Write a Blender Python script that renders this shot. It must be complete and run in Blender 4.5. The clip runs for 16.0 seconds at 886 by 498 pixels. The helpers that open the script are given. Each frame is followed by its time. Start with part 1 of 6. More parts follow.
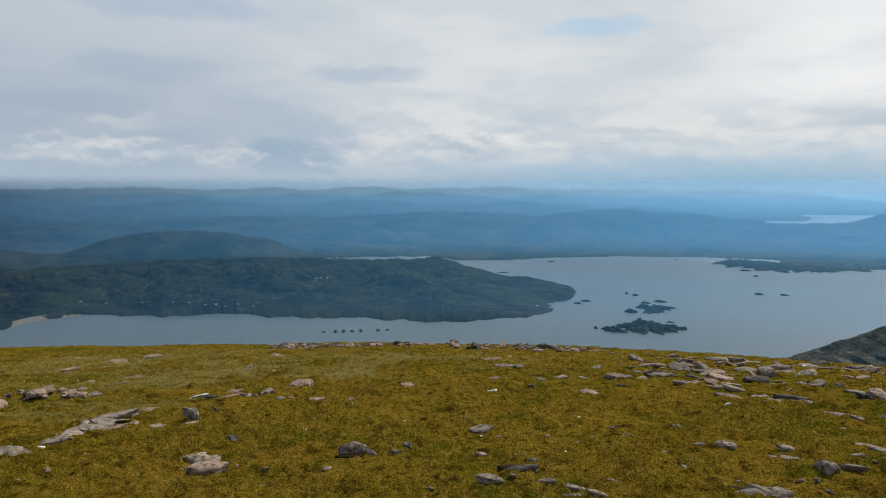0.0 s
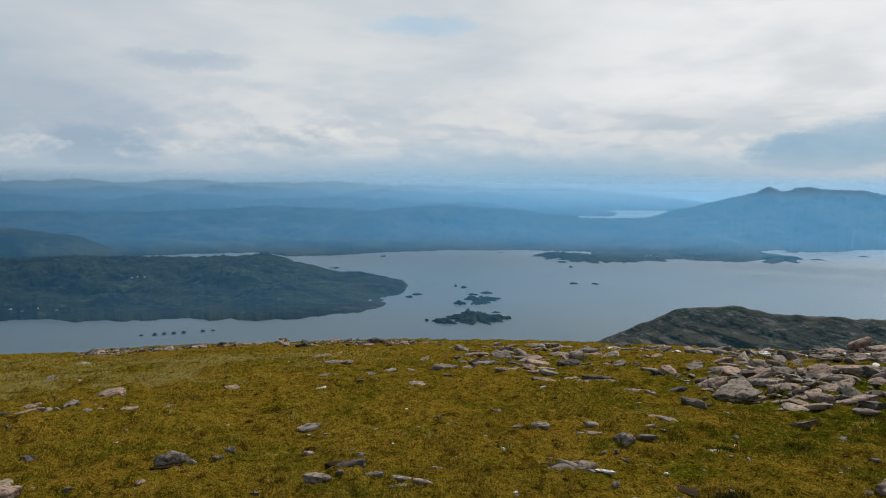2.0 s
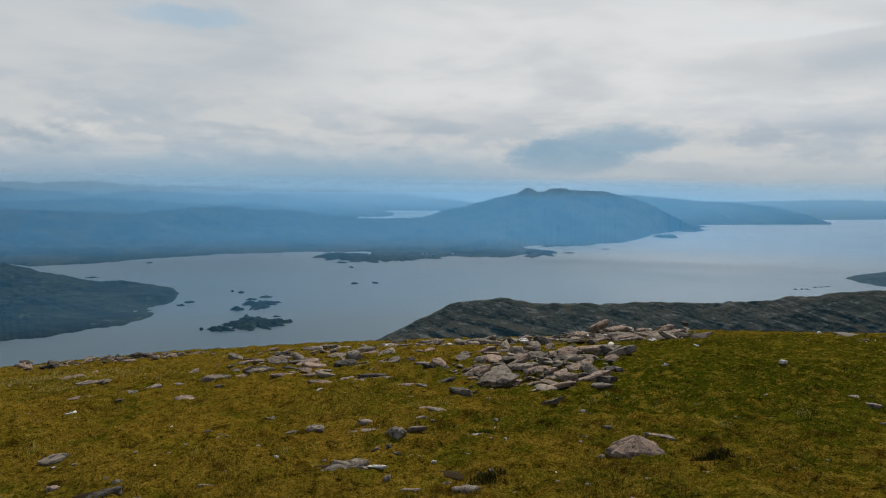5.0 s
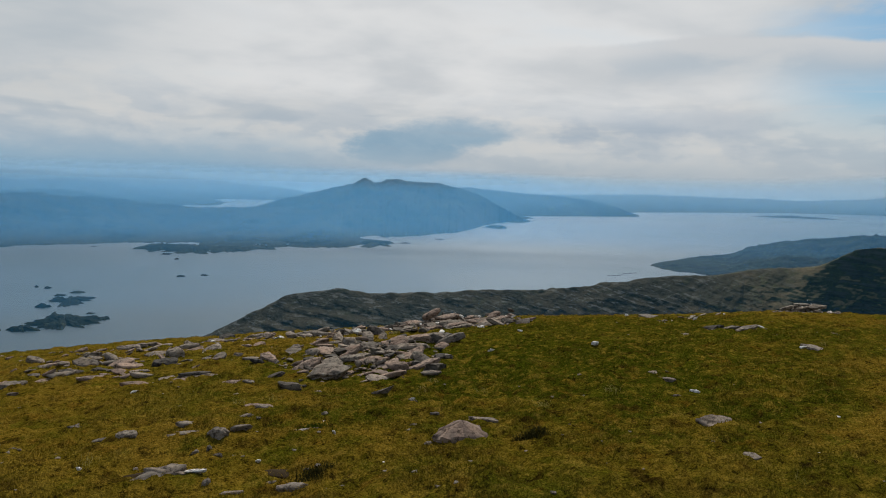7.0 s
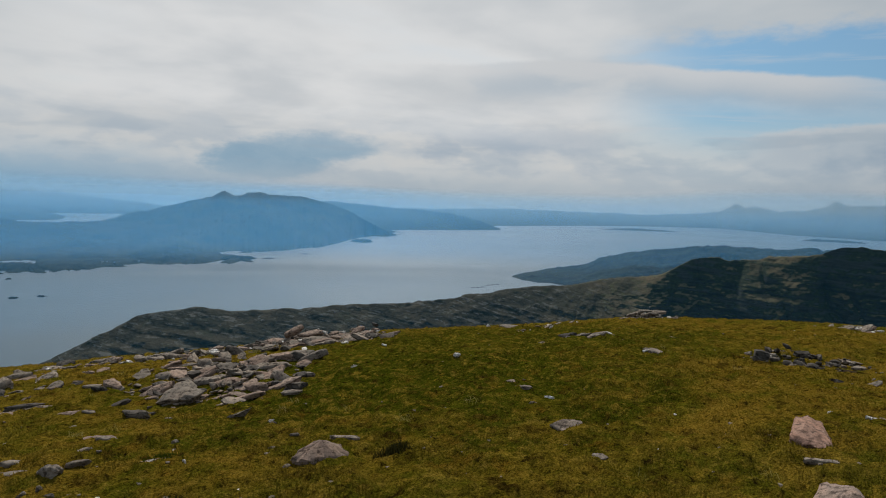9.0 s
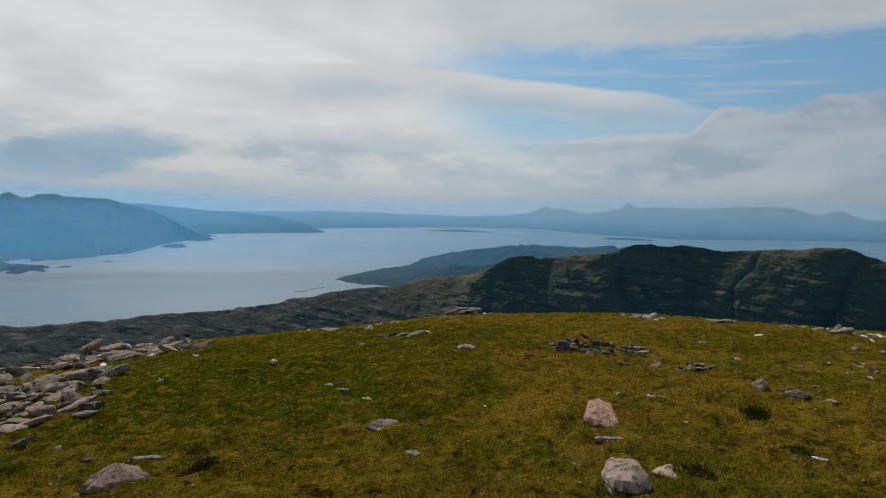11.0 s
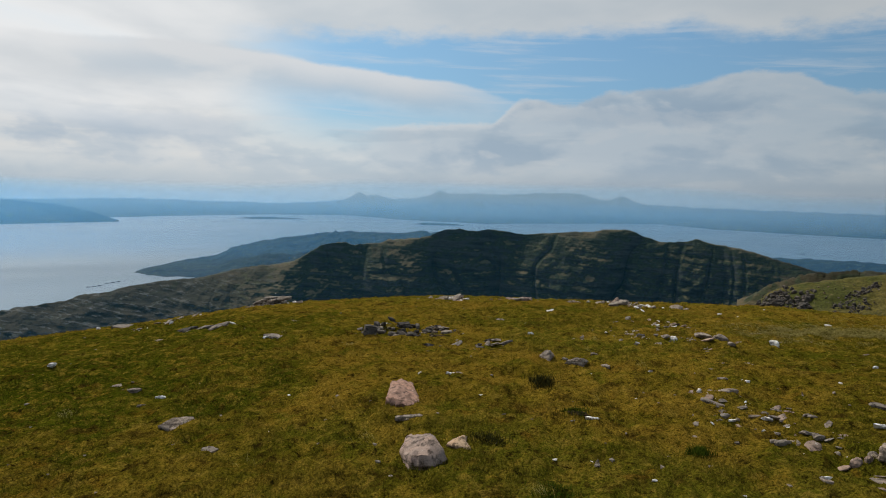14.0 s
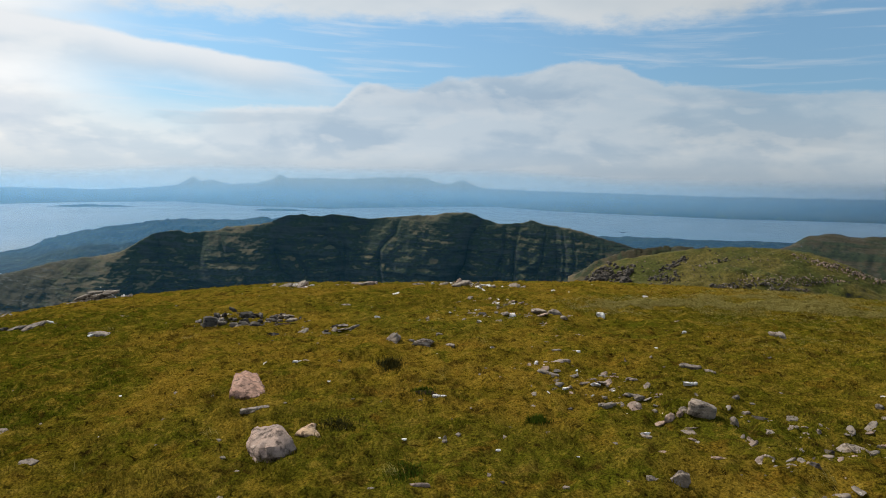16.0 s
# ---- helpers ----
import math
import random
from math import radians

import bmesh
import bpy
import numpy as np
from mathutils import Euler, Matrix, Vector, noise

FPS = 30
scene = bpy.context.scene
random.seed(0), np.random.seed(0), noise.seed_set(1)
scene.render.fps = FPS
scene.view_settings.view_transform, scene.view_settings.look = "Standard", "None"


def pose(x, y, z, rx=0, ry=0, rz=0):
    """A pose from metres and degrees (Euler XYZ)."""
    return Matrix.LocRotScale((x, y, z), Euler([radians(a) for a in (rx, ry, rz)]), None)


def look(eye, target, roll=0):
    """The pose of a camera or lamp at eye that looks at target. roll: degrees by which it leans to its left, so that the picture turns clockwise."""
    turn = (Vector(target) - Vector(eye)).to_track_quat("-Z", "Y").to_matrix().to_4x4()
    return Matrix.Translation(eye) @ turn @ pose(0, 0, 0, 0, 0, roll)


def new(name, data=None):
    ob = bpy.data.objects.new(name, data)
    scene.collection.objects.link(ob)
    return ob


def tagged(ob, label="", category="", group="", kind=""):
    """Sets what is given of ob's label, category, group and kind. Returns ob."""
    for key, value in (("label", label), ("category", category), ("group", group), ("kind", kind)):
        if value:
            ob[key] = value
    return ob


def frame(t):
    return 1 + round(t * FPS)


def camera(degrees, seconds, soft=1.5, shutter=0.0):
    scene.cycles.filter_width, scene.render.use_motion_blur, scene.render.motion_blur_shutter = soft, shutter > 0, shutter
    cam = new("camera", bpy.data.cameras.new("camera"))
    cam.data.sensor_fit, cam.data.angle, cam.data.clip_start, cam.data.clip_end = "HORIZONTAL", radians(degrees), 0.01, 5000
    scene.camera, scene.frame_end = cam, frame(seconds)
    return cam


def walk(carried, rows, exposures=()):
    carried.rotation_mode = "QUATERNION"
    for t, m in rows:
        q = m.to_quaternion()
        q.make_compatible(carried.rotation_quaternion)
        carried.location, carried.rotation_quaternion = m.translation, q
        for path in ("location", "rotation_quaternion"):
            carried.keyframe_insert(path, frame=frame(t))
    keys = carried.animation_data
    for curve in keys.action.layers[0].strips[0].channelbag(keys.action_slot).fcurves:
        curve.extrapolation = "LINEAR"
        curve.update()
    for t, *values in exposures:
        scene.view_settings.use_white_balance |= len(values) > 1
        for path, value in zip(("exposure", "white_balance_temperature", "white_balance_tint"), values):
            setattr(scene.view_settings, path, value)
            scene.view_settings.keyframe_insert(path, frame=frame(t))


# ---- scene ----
# The camera: a viewer turning on the spot, phone held out in front.
cam = camera(65.9, 16.0, 1.0)
ROWS = [
    (0.0, 0.016, -0.004, 1.578, 0.00, -4.67, 0.32),
    (0.5, 0.025, -0.008, 1.579, -2.96, -4.79, 0.49),
    (1.0, 0.037, -0.011, 1.582, -7.13, -4.95, 0.01),
    (1.5, 0.049, -0.017, 1.585, -10.07, -5.16, -0.29),
    (2.0, 0.061, -0.025, 1.587, -14.01, -5.10, -0.25),
    (2.5, 0.072, -0.038, 1.590, -17.23, -5.15, -0.14),
    (3.0, 0.078, -0.055, 1.595, -20.31, -4.90, -0.38),
    (3.5, 0.083, -0.073, 1.595, -24.21, -5.67, -0.43),
    (4.0, 0.089, -0.083, 1.598, -27.24, -5.39, -0.51),
    (6.5, 0.200, -0.083, 1.603, -41.85, -5.57, -0.69),
    (7.0, 0.208, -0.085, 1.600, -45.94, -5.57, -1.33),
    (7.5, 0.209, -0.078, 1.605, -49.04, -5.27, -1.51),
    (8.0, 0.219, -0.083, 1.606, -51.73, -4.91, -1.64),
    (10.5, 0.292, -0.172, 1.610, -67.59, -3.48, -1.41),
    (11.0, 0.298, -0.189, 1.608, -71.82, -3.54, -1.52),
    (11.5, 0.303, -0.211, 1.607, -74.70, -3.72, -1.37),
    (12.0, 0.299, -0.236, 1.608, -77.35, -4.13, -1.24),
    (12.5, 0.290, -0.268, 1.602, -80.11, -4.30, -1.44),
    (13.0, 0.298, -0.279, 1.605, -80.91, -4.23, -0.91),
    (13.5, 0.305, -0.292, 1.606, -83.31, -4.28, -0.44),
    (14.0, 0.304, -0.299, 1.605, -87.31, -4.29, -1.38),
    (14.5, 0.294, -0.306, 1.607, -90.03, -4.53, -1.48),
    (15.0, 0.294, -0.312, 1.604, -92.95, -4.70, -1.55),
    (15.5, 0.294, -0.301, 1.610, -95.55, -4.43, -1.37),
    (16.0, 0.295, -0.296, 1.607, -100.35, -5.32, -1.04),
]
walk(cam, [(t, pose(x, y, z, 90 + pitch, roll, yaw)) for t, x, y, z, yaw, pitch, roll in ROWS], [(0, 0.07), (1, 0.0), (2, 0.0), (3, -0.03), (3.5, -0.2), (7, -0.24), (8, -0.27), (10.5, -0.32), (11, -0.27), (12, -0.13), (13, -0.17), (13.5, -0.18), (14, -0.05), (15, -0.04), (15.5, 0.16), (16, 0.28)])

# ---- light ----
EYE = 1.6
SEA = -118.4
SUN_AZ, SUN_EL = 52.0, 46.0


def bearing(az, d, z=0.0):
    """The place at a bearing (degrees, clockwise from +y) and a distance."""
    a = radians(az)
    return Vector((d * math.sin(a), d * math.cos(a), z))


class Nodes:
    """A short way to write node trees."""

    def __init__(self, tree):
        self.tree = tree
        tree.nodes.clear()

    def add(self, kind, sockets=None, **props):
        n = self.tree.nodes.new(kind)
        for k, v in props.items():
            setattr(n, k, v)
        for k, v in (sockets or {}).items():
            self.put(n.inputs[k], v)
        return n

    def put(self, socket, v):
        if isinstance(v, bpy.types.NodeSocket):
            self.tree.links.new(v, socket)
        elif isinstance(v, bpy.types.Node):
            self.tree.links.new(v.outputs[0], socket)
        elif isinstance(v, tuple) and len(v) == 3 and socket.type == "RGBA":
            socket.default_value = (*v, 1)
        else:
            socket.default_value = v

    def math(self, op, a, b=0.0, c=0.0, clamp=False):
        return self.add("ShaderNodeMath", {0: a, 1: b, 2: c}, operation=op, use_clamp=clamp).outputs[0]

    def mix(self, f, a, b, blend="MIX"):
        n = self.add("ShaderNodeMix", data_type="RGBA", blend_type=blend)
        self.put(n.inputs[0], f), self.put(n.inputs[6], a), self.put(n.inputs[7], b)
        return n.outputs[2]

    def step(self, v, lo, hi, smooth=True, a=0.0, b=1.0):
        n = self.add("ShaderNodeMapRange", {0: v, 1: lo, 2: hi, 3: a, 4: b}, interpolation_type="SMOOTHSTEP" if smooth else "LINEAR")
        return n.outputs[0]

    def noise(self, vec, scale, detail=4.0, rough=0.55, dist=0.0):
        return self.add("ShaderNodeTexNoise", {"Vector": vec, "Scale": scale, "Detail": detail, "Roughness": rough, "Distortion": dist}).outputs[0]


def tone(r, g, b):
    """A colour named on the 0 to 255 scale of a screen, as light."""
    return tuple(((v / 255 + 0.055) / 1.055) ** 2.4 for v in (r, g, b))


def make_sky():
    world = bpy.data.worlds.new("sky")
    scene.world = world
    world.use_nodes = True
    n = Nodes(world.node_tree)
    way = n.add("ShaderNodeTexCoord").outputs["Generated"]
    sep = n.add("ShaderNodeSeparateXYZ", {0: way})
    x, y, z = sep.outputs
    az = n.math("MULTIPLY", n.math("ARCTAN2", x, y), 57.2958)
    el = n.math("MULTIPLY", n.math("ARCSINE", z), 57.2958)
    blue = n.add("ShaderNodeTexSky", sky_type="NISHITA", sun_disc=False, sun_elevation=radians(SUN_EL), sun_rotation=radians(SUN_AZ), altitude=700.0, air_density=1.3, dust_density=1.5, ozone_density=1.5)
    clear = n.mix(1.0, blue.outputs[0], (0.066, 0.093, 0.104), "MULTIPLY")
    # the high cloud deck, seen in perspective
    low = n.math("ADD", n.math("MAXIMUM", z, 0.0), 0.12)
    deck = n.add("ShaderNodeCombineXYZ", {0: n.math("DIVIDE", x, low), 1: n.math("DIVIDE", y, low), 2: 0.0}).outputs[0]
    big = n.noise(deck, 0.9, 4.0, 0.5, 0.3)
    fine = n.noise(deck, 2.6, 4.0, 0.5, 0.2)

    def chart(sa, se, off=(0.0, 0.0), tilt=0.0):
        """Bearing and height as a flat chart, for clouds standing over the horizon."""
        e = n.math("ADD", el, n.math("MULTIPLY", az, tilt))
        return n.add("ShaderNodeCombineXYZ", {0: n.math("ADD", n.math("DIVIDE", az, sa), off[0]), 1: n.math("ADD", n.math("DIVIDE", e, se), off[1]), 2: 0.0}).outputs[0]

    wa = n.noise(chart(5.0, 2.2, (7.3, 2.1)), 1.0, 6.0, 0.62)
    wb = n.noise(chart(4.0, 2.0, (1.9, 5.7)), 1.0, 7.0, 0.66)
    az2 = n.math("ADD", az, n.math("MULTIPLY", n.math("SUBTRACT", wa, 0.5), 7.0))
    el2 = n.math("ADD", el, n.math("MULTIPLY", n.math("SUBTRACT", wb, 0.5), 2.2))

    def blob(a, e, sa, se, slant=0.0, soft=1.7, core=0.0):
        da = n.math("DIVIDE", n.math("SUBTRACT", az2, a), sa)
        de = n.math("DIVIDE", n.math("SUBTRACT", n.math("SUBTRACT", el2, e), n.math("MULTIPLY", n.math("SUBTRACT", az2, a), slant)), se)
        r = n.math("ADD", n.math("MULTIPLY", da, da), n.math("MULTIPLY", de, de))
        return n.step(r, core, soft, True, 1.0, 0.0)

    def most(*v):
        out = v[0]
        for w in v[1:]:
            out = n.math("MAXIMUM", out, w)
        return out

    def lay(f, strength, under, colour):
        return n.mix(n.math("MULTIPLY", f, strength), under, colour)

    def outline(knots):
        """The height of a cloud bank's upper edge by bearing, from (bearing, height) pairs."""
        out = knots[0][1]
        for (a0, e0), (a1, e1) in zip(knots, knots[1:]):
            out = n.math("ADD", out, n.step(az, a0, a1, True, 0.0, e1 - e0))
        return out

    # overcast: light grey, darker in slow waves
    wave = n.math("ADD", n.math("MULTIPLY", big, 0.75), n.math("MULTIPLY", fine, 0.25))
    cloud = n.mix(n.step(wave, 0.34, 0.64), (0.54, 0.60, 0.65), (0.69, 0.715, 0.73))
    toward = n.add("ShaderNodeVectorMath", {0: way, 1: tuple(bearing(SUN_AZ, math.cos(radians(SUN_EL)), math.sin(radians(SUN_EL))))}, operation="DOT_PRODUCT").outputs["Value"]
    cloud = n.mix(n.step(toward, 0.84, 1.0), cloud, (1.15, 1.12, 1.06))
    # heaped cloud low over the land, lit from above
    heap_a = n.noise(chart(8.0, 3.6), 1.0, 5.0, 0.50, 0.15)
    heap_b = n.noise(chart(8.0, 3.6, (0.03, 0.16)), 1.0, 5.0, 0.50, 0.15)
    lit = n.math("SUBTRACT", heap_a, heap_b)
    heaped = n.mix(n.step(heap_a, 0.38, 0.60), tone(194, 203, 211), tone(216, 219, 220))
    heaped = lay(n.step(lit, 0.005, 0.09), 0.65, heaped, tone(222, 222, 220))
    heaped = lay(n.step(lit, -0.005, -0.09), 0.28, heaped, tone(165, 184, 200))
    cloud = n.mix(n.step(n.math("ADD", el, n.math("MULTIPLY", n.math("SUBTRACT", wa, 0.5), 5.0)), 10.0, 4.5, True, 0.0, 0.85), cloud, heaped)
    # single clouds over the loch and the hills
    grey = most(blob(-23.5, 9.5, 5.5, 1.1), blob(-29, 6.8, 6, 0.9), blob(-12.5, 5.0, 6, 2.4, -0.25), blob(65, 5.0, 6, 1.2), blob(57, 4.2, 1.6, 1.2), blob(-6, 9.6, 5, 0.7))
    cloud = lay(grey, 0.45, cloud, tone(152, 174, 196))
    cloud = lay(most(blob(-12.8, 3.0, 4.0, 1.7, -0.1, 1.3, 0.3)), 0.75, cloud, tone(140, 168, 192))
    white = most(blob(2.0, 3.9, 4.0, 0.75, 0.05, 1.3, 0.4), blob(5.0, 4.2, 1.8, 0.8), blob(-6.0, 3.2, 2.5, 0.6), n.math("MULTIPLY", most(blob(-25, 3.1, 8, 0.7), blob(-24, 5.6, 3, 0.5)), 0.45))
    cloud = lay(most(blob(28.0, 2.2, 1.6, 0.22, 0.0, 1.2), blob(32.2, 2.3, 0.8, 0.22)), 0.6, cloud, tone(222, 220, 216))
    dark = most(blob(42.6, 2.7, 4.7, 1.6, 0.0, 1.35, 0.5), blob(46.2, 4.0, 4.8, 1.15, 0.06, 1.6, 0.2))
    cloud = lay(dark, 1.0, cloud, n.mix(wb, tone(132, 168, 194), tone(172, 194, 209)))
    gap = most(blob(12.2, 13.0, 4.5, 0.9), blob(-21, 14.0, 7, 1.0), blob(75.5, 11.6, 5, 0.45, 0.04))
    cloud = lay(gap, 0.36, cloud, clear)
    # brighter under the sun
    cloud = lay(n.math("MULTIPLY", n.math("MULTIPLY", n.step(az, 14.0, 36.0), n.step(az, 86.0, 58.0)), n.step(el, 3.0, 8.0)), 0.68, cloud, n.mix(n.step(wave, 0.36, 0.62), tone(218, 221, 224), tone(246, 246, 246)))
    # duller to the north, under thicker cloud
    cloud = lay(n.math("MULTIPLY", n.step(az, 2.0, -26.0), n.step(el, 14.0, 6.0, True, 0.6, 1.0)), 0.78, cloud, tone(154, 171, 188))
    cloud = lay(white, 0.5, cloud, n.mix(n.step(lit, -0.07, 0.09), tone(176, 188, 198), tone(234, 233, 230)))
    # small heaps with bright rims over the northern hills
    puff_a = n.noise(chart(4.6, 2.6, (4.1, 2.2)), 1.0, 5.0, 0.52, 0.1)
    puff_b = n.noise(chart(4.6, 2.6, (4.13, 2.36)), 1.0, 5.0, 0.52, 0.1)
    relief = n.math("SUBTRACT", puff_a, puff_b)
    field = most(blob(2.0, 3.7, 5.5, 1.5), blob(-7.5, 3.2, 4.5, 1.3), blob(-27.0, 3.3, 8.0, 1.3), blob(-18.0, 3.0, 4.0, 1.0))
    puff = n.step(n.math("ADD", field, n.math("MULTIPLY", n.math("SUBTRACT", puff_a, 0.5), 2.0)), 0.42, 1.05)
    cloud = lay(puff, 0.62, cloud, n.mix(n.step(relief, -0.10, 0.12), tone(168, 184, 197), tone(226, 226, 224)))
    # clear air to the south, with thin streaks
    streak = n.noise(chart(14.0, 1.0, (3.0, 0.0), 0.03), 1.0, 6.0, 0.6, 0.4)
    clear = n.mix(n.step(az, 60.0, 76.0, True, 0.0, 0.55), clear, tone(132, 178, 220))
    blue_sky = lay(n.step(streak, 0.50, 0.72), 0.6, clear, tone(196, 210, 224))
    roof = n.math("ADD", outline([(70, 13.2), (80, 13.2), (104, 13.8), (115, 13.0), (132, 14.2)]), n.math("MULTIPLY", n.math("SUBTRACT", wa, 0.5), 3.5))
    open_air = n.math("MULTIPLY", n.step(az, 68.0, 80.0), n.step(n.math("SUBTRACT", roof, el), -0.5, 1.2))
    open_air = n.math("MULTIPLY", open_air, n.step(el, 3.0, 7.5, True, 0.12, 1.0))
    sky = lay(open_air, 0.95, cloud, blue_sky)
    # the long white bank over the open sea
    e1 = n.math("ADD", outline([(48, 11.0), (58, 11.2), (66, 11.6), (72, 11.3), (78, 10.6), (87, 9.7), (96, 7.6)]), n.math("MULTIPLY", n.math("SUBTRACT", wb, 0.5), 0.7))
    under1 = n.math("SUBTRACT", e1, el)
    f1 = n.math("MULTIPLY", n.step(under1, 0.0, 0.4), n.math("MULTIPLY", n.step(under1, 1.3, 4.0, True, 1.0, 0.0), n.math("MULTIPLY", n.step(az, 97.0, 84.0), n.step(az, 50.0, 66.0))))
    sky = lay(f1, 0.95, sky, n.mix(n.step(under1, 0.3, 2.4), tone(216, 219, 222), n.mix(n.step(heap_a, 0.4, 0.6), tone(186, 199, 210), tone(212, 216, 219))))
    # the heaped bank beyond the ridge, white rimmed
    e2 = n.math("ADD", outline([(78, 4.6), (83, 6.0), (91, 6.4), (93.6, 8.3), (97.5, 7.9), (101, 9.0), (106, 9.2), (111, 10.4), (114, 9.9), (118, 8.4), (128, 7.4), (145, 6.4)]), n.math("MULTIPLY", n.math("SUBTRACT", wb, 0.5), 1.5))
    under2 = n.math("SUBTRACT", e2, el)
    f2 = n.math("MULTIPLY", n.step(under2, 0.0, 0.5), n.math("MULTIPLY", n.step(el, 1.5, 4.0, True, 0.35, 1.0), n.step(az, 79.0, 84.0)))
    body = n.mix(n.step(heap_a, 0.40, 0.58), tone(166, 184, 200), tone(191, 202, 211))
    body = lay(n.step(lit, 0.0, 0.08), 0.5, body, tone(202, 208, 213))
    body = lay(blob(104, 6.8, 9, 0.8, 0.03), 0.3, body, tone(150, 170, 190))
    body = lay(n.math("MULTIPLY", n.step(under2, 1.0, 0.1), n.step(az, 101.0, 92.0, True, 0.25, 1.0)), 0.8, body, tone(216, 219, 221))
    sky = lay(f2, n.step(az, 108.0, 130.0, True, 0.95, 0.65), sky, body)
    # flat grey bases strung along one level
    bars = n.noise(chart(11.0, 1.5, (9.0, 3.0), 0.0), 1.0, 3.0, 0.5, 0.3)
    sky = lay(n.math("MULTIPLY", n.step(bars, 0.54, 0.66), n.math("MULTIPLY", n.step(el, 2.0, 3.0), n.step(el, 7.0, 5.0))), 0.30, sky, tone(164, 182, 197))
    # pale moist air over the horizon, bluer to the north-east where a shower hangs
    sky = lay(n.step(n.math("ADD", el, n.math("SUBTRACT", wa, 0.5)), 3.2, 0.4), 0.85, sky, n.mix(n.step(az, 72.0, 98.0), tone(180, 193, 203), tone(168, 182, 194)))
    damp = n.math("MULTIPLY", n.step(az, 48.0, 26.0), n.step(n.math("ADD", el, n.math("MULTIPLY", n.math("SUBTRACT", wa, 0.5), 2.0)), 4.6, 0.3))
    sky = lay(damp, n.step(az, -8.0, 14.0, True, 0.6, 0.95), sky, n.mix(n.step(az, -8.0, 14.0), tone(156, 178, 198), tone(148, 182, 206)))
    # broken cloud overhead, with blue between
    sky = lay(n.step(n.math("ADD", el, n.math("MULTIPLY", n.math("SUBTRACT", big, 0.5), 60.0)), 16.0, 40.0), n.step(toward, 0.80, 0.95, True, 0.60, 0.1), sky, clear)
    sky = n.mix(n.step(az, 74.0, 104.0), sky, n.mix(1.0, sky, (0.83, 0.85, 0.87), "MULTIPLY"))
    sky = n.mix(n.step(az, 98.0, 128.0), sky, n.mix(1.0, sky, (0.84, 0.84, 0.83), "MULTIPLY"))
    back = n.add("ShaderNodeBackground", {"Color": sky, "Strength": 1.0})
    n.add("ShaderNodeOutputWorld", {"Surface": back})


make_sky()
sun = new("sun", bpy.data.lights.new("sun", "SUN"))
sun.data.energy, sun.data.angle, sun.data.color = 4.3, radians(0.9), (1.0, 0.95, 0.86)
sun.matrix_world = look(bearing(SUN_AZ, 60, 60 * math.tan(radians(SUN_EL))), (0, 0, 0))


# ---- materials ----
def material(name):
    m = bpy.data.materials.new(name)
    m.use_nodes = True
    return m, Nodes(m.node_tree)


def finish(n, color, rough=0.9, height=None, strength=0.4, distance=0.02, spec=0.25, normal=None):
    s = n.add("ShaderNodeBsdfPrincipled", {"Base Color": color, "Roughness": rough, "Specular IOR Level": spec})
    if height is not None:
        s_n = n.add("ShaderNodeBump", {"Height": height, "Strength": strength, "Distance": distance})
        n.put(s.inputs["Normal"], s_n)
    n.add("ShaderNodeOutputMaterial", {"Surface": s})


def lush(n, g, patchy):
    """Where the turf is greener and darker: ragged ovals, most of them east of the summit."""
    p = n.add("ShaderNodeSeparateXYZ", {0: g}).outputs
    out = None
    for x, y, r, most in ((6.2, 4.2, 3.4, 0.95), (9.5, 4.8, 4.2, 0.85), (4.6, 2.0, 1.6, 0.4), (3.4, 2.6, 1.0, 0.3), (3.0, -0.6, 1.4, 0.35), (8.0, -6.2, 3.4, 0.5), (4.6, -4.2, 2.2, 0.4), (11.0, -2.0, 2.2, 0.45)):
        dx, dy = n.math("SUBTRACT", p[0], x), n.math("SUBTRACT", p[1], y)
        d = n.math("DIVIDE", n.math("SQRT", n.math("ADD", n.math("MULTIPLY", dx, dx), n.math("MULTIPLY", dy, dy))), r)
        f = n.step(n.math("ADD", d, n.math("MULTIPLY", n.math("SUBTRACT", patchy, 0.5), 1.6)), 1.1, 0.5, True, 0.0, most)
        out = f if out is None else n.math("MAXIMUM", out, f)
    return out


def cover(n, g, col, k):
    """Small patches in the turf: green sedge, straw, rusty moss, dark tufts and bare peat; k: how light it is."""
    def patch(col, scale, lo, hi, most, tint, at):
        f = n.noise(n.add("ShaderNodeVectorMath", {0: g, 1: (at, -at, 0.0)}, operation="ADD").outputs[0], scale, 4, 0.64)
        return n.mix(n.step(f, lo, hi, True, 0.0, most), col, tuple(v * k for v in tint))

    col = patch(col, 2.4, 0.53, 0.68, 0.75, (0.074, 0.079, 0.006), 3.0)
    col = patch(col, 5.5, 0.54, 0.70, 0.55, (0.240, 0.165, 0.028), 7.0)
    col = patch(col, 3.2, 0.55, 0.72, 0.55, (0.172, 0.088, 0.012), 11.0)
    col = patch(col, 11.0, 0.54, 0.68, 0.62, (0.048, 0.048, 0.003), 17.0)
    col = patch(col, 1.3, 0.64, 0.70, 0.80, (0.036, 0.021, 0.005), 23.0)
    return patch(col, 7.0, 0.63, 0.70, 0.85, (0.022, 0.014, 0.004), 29.0)


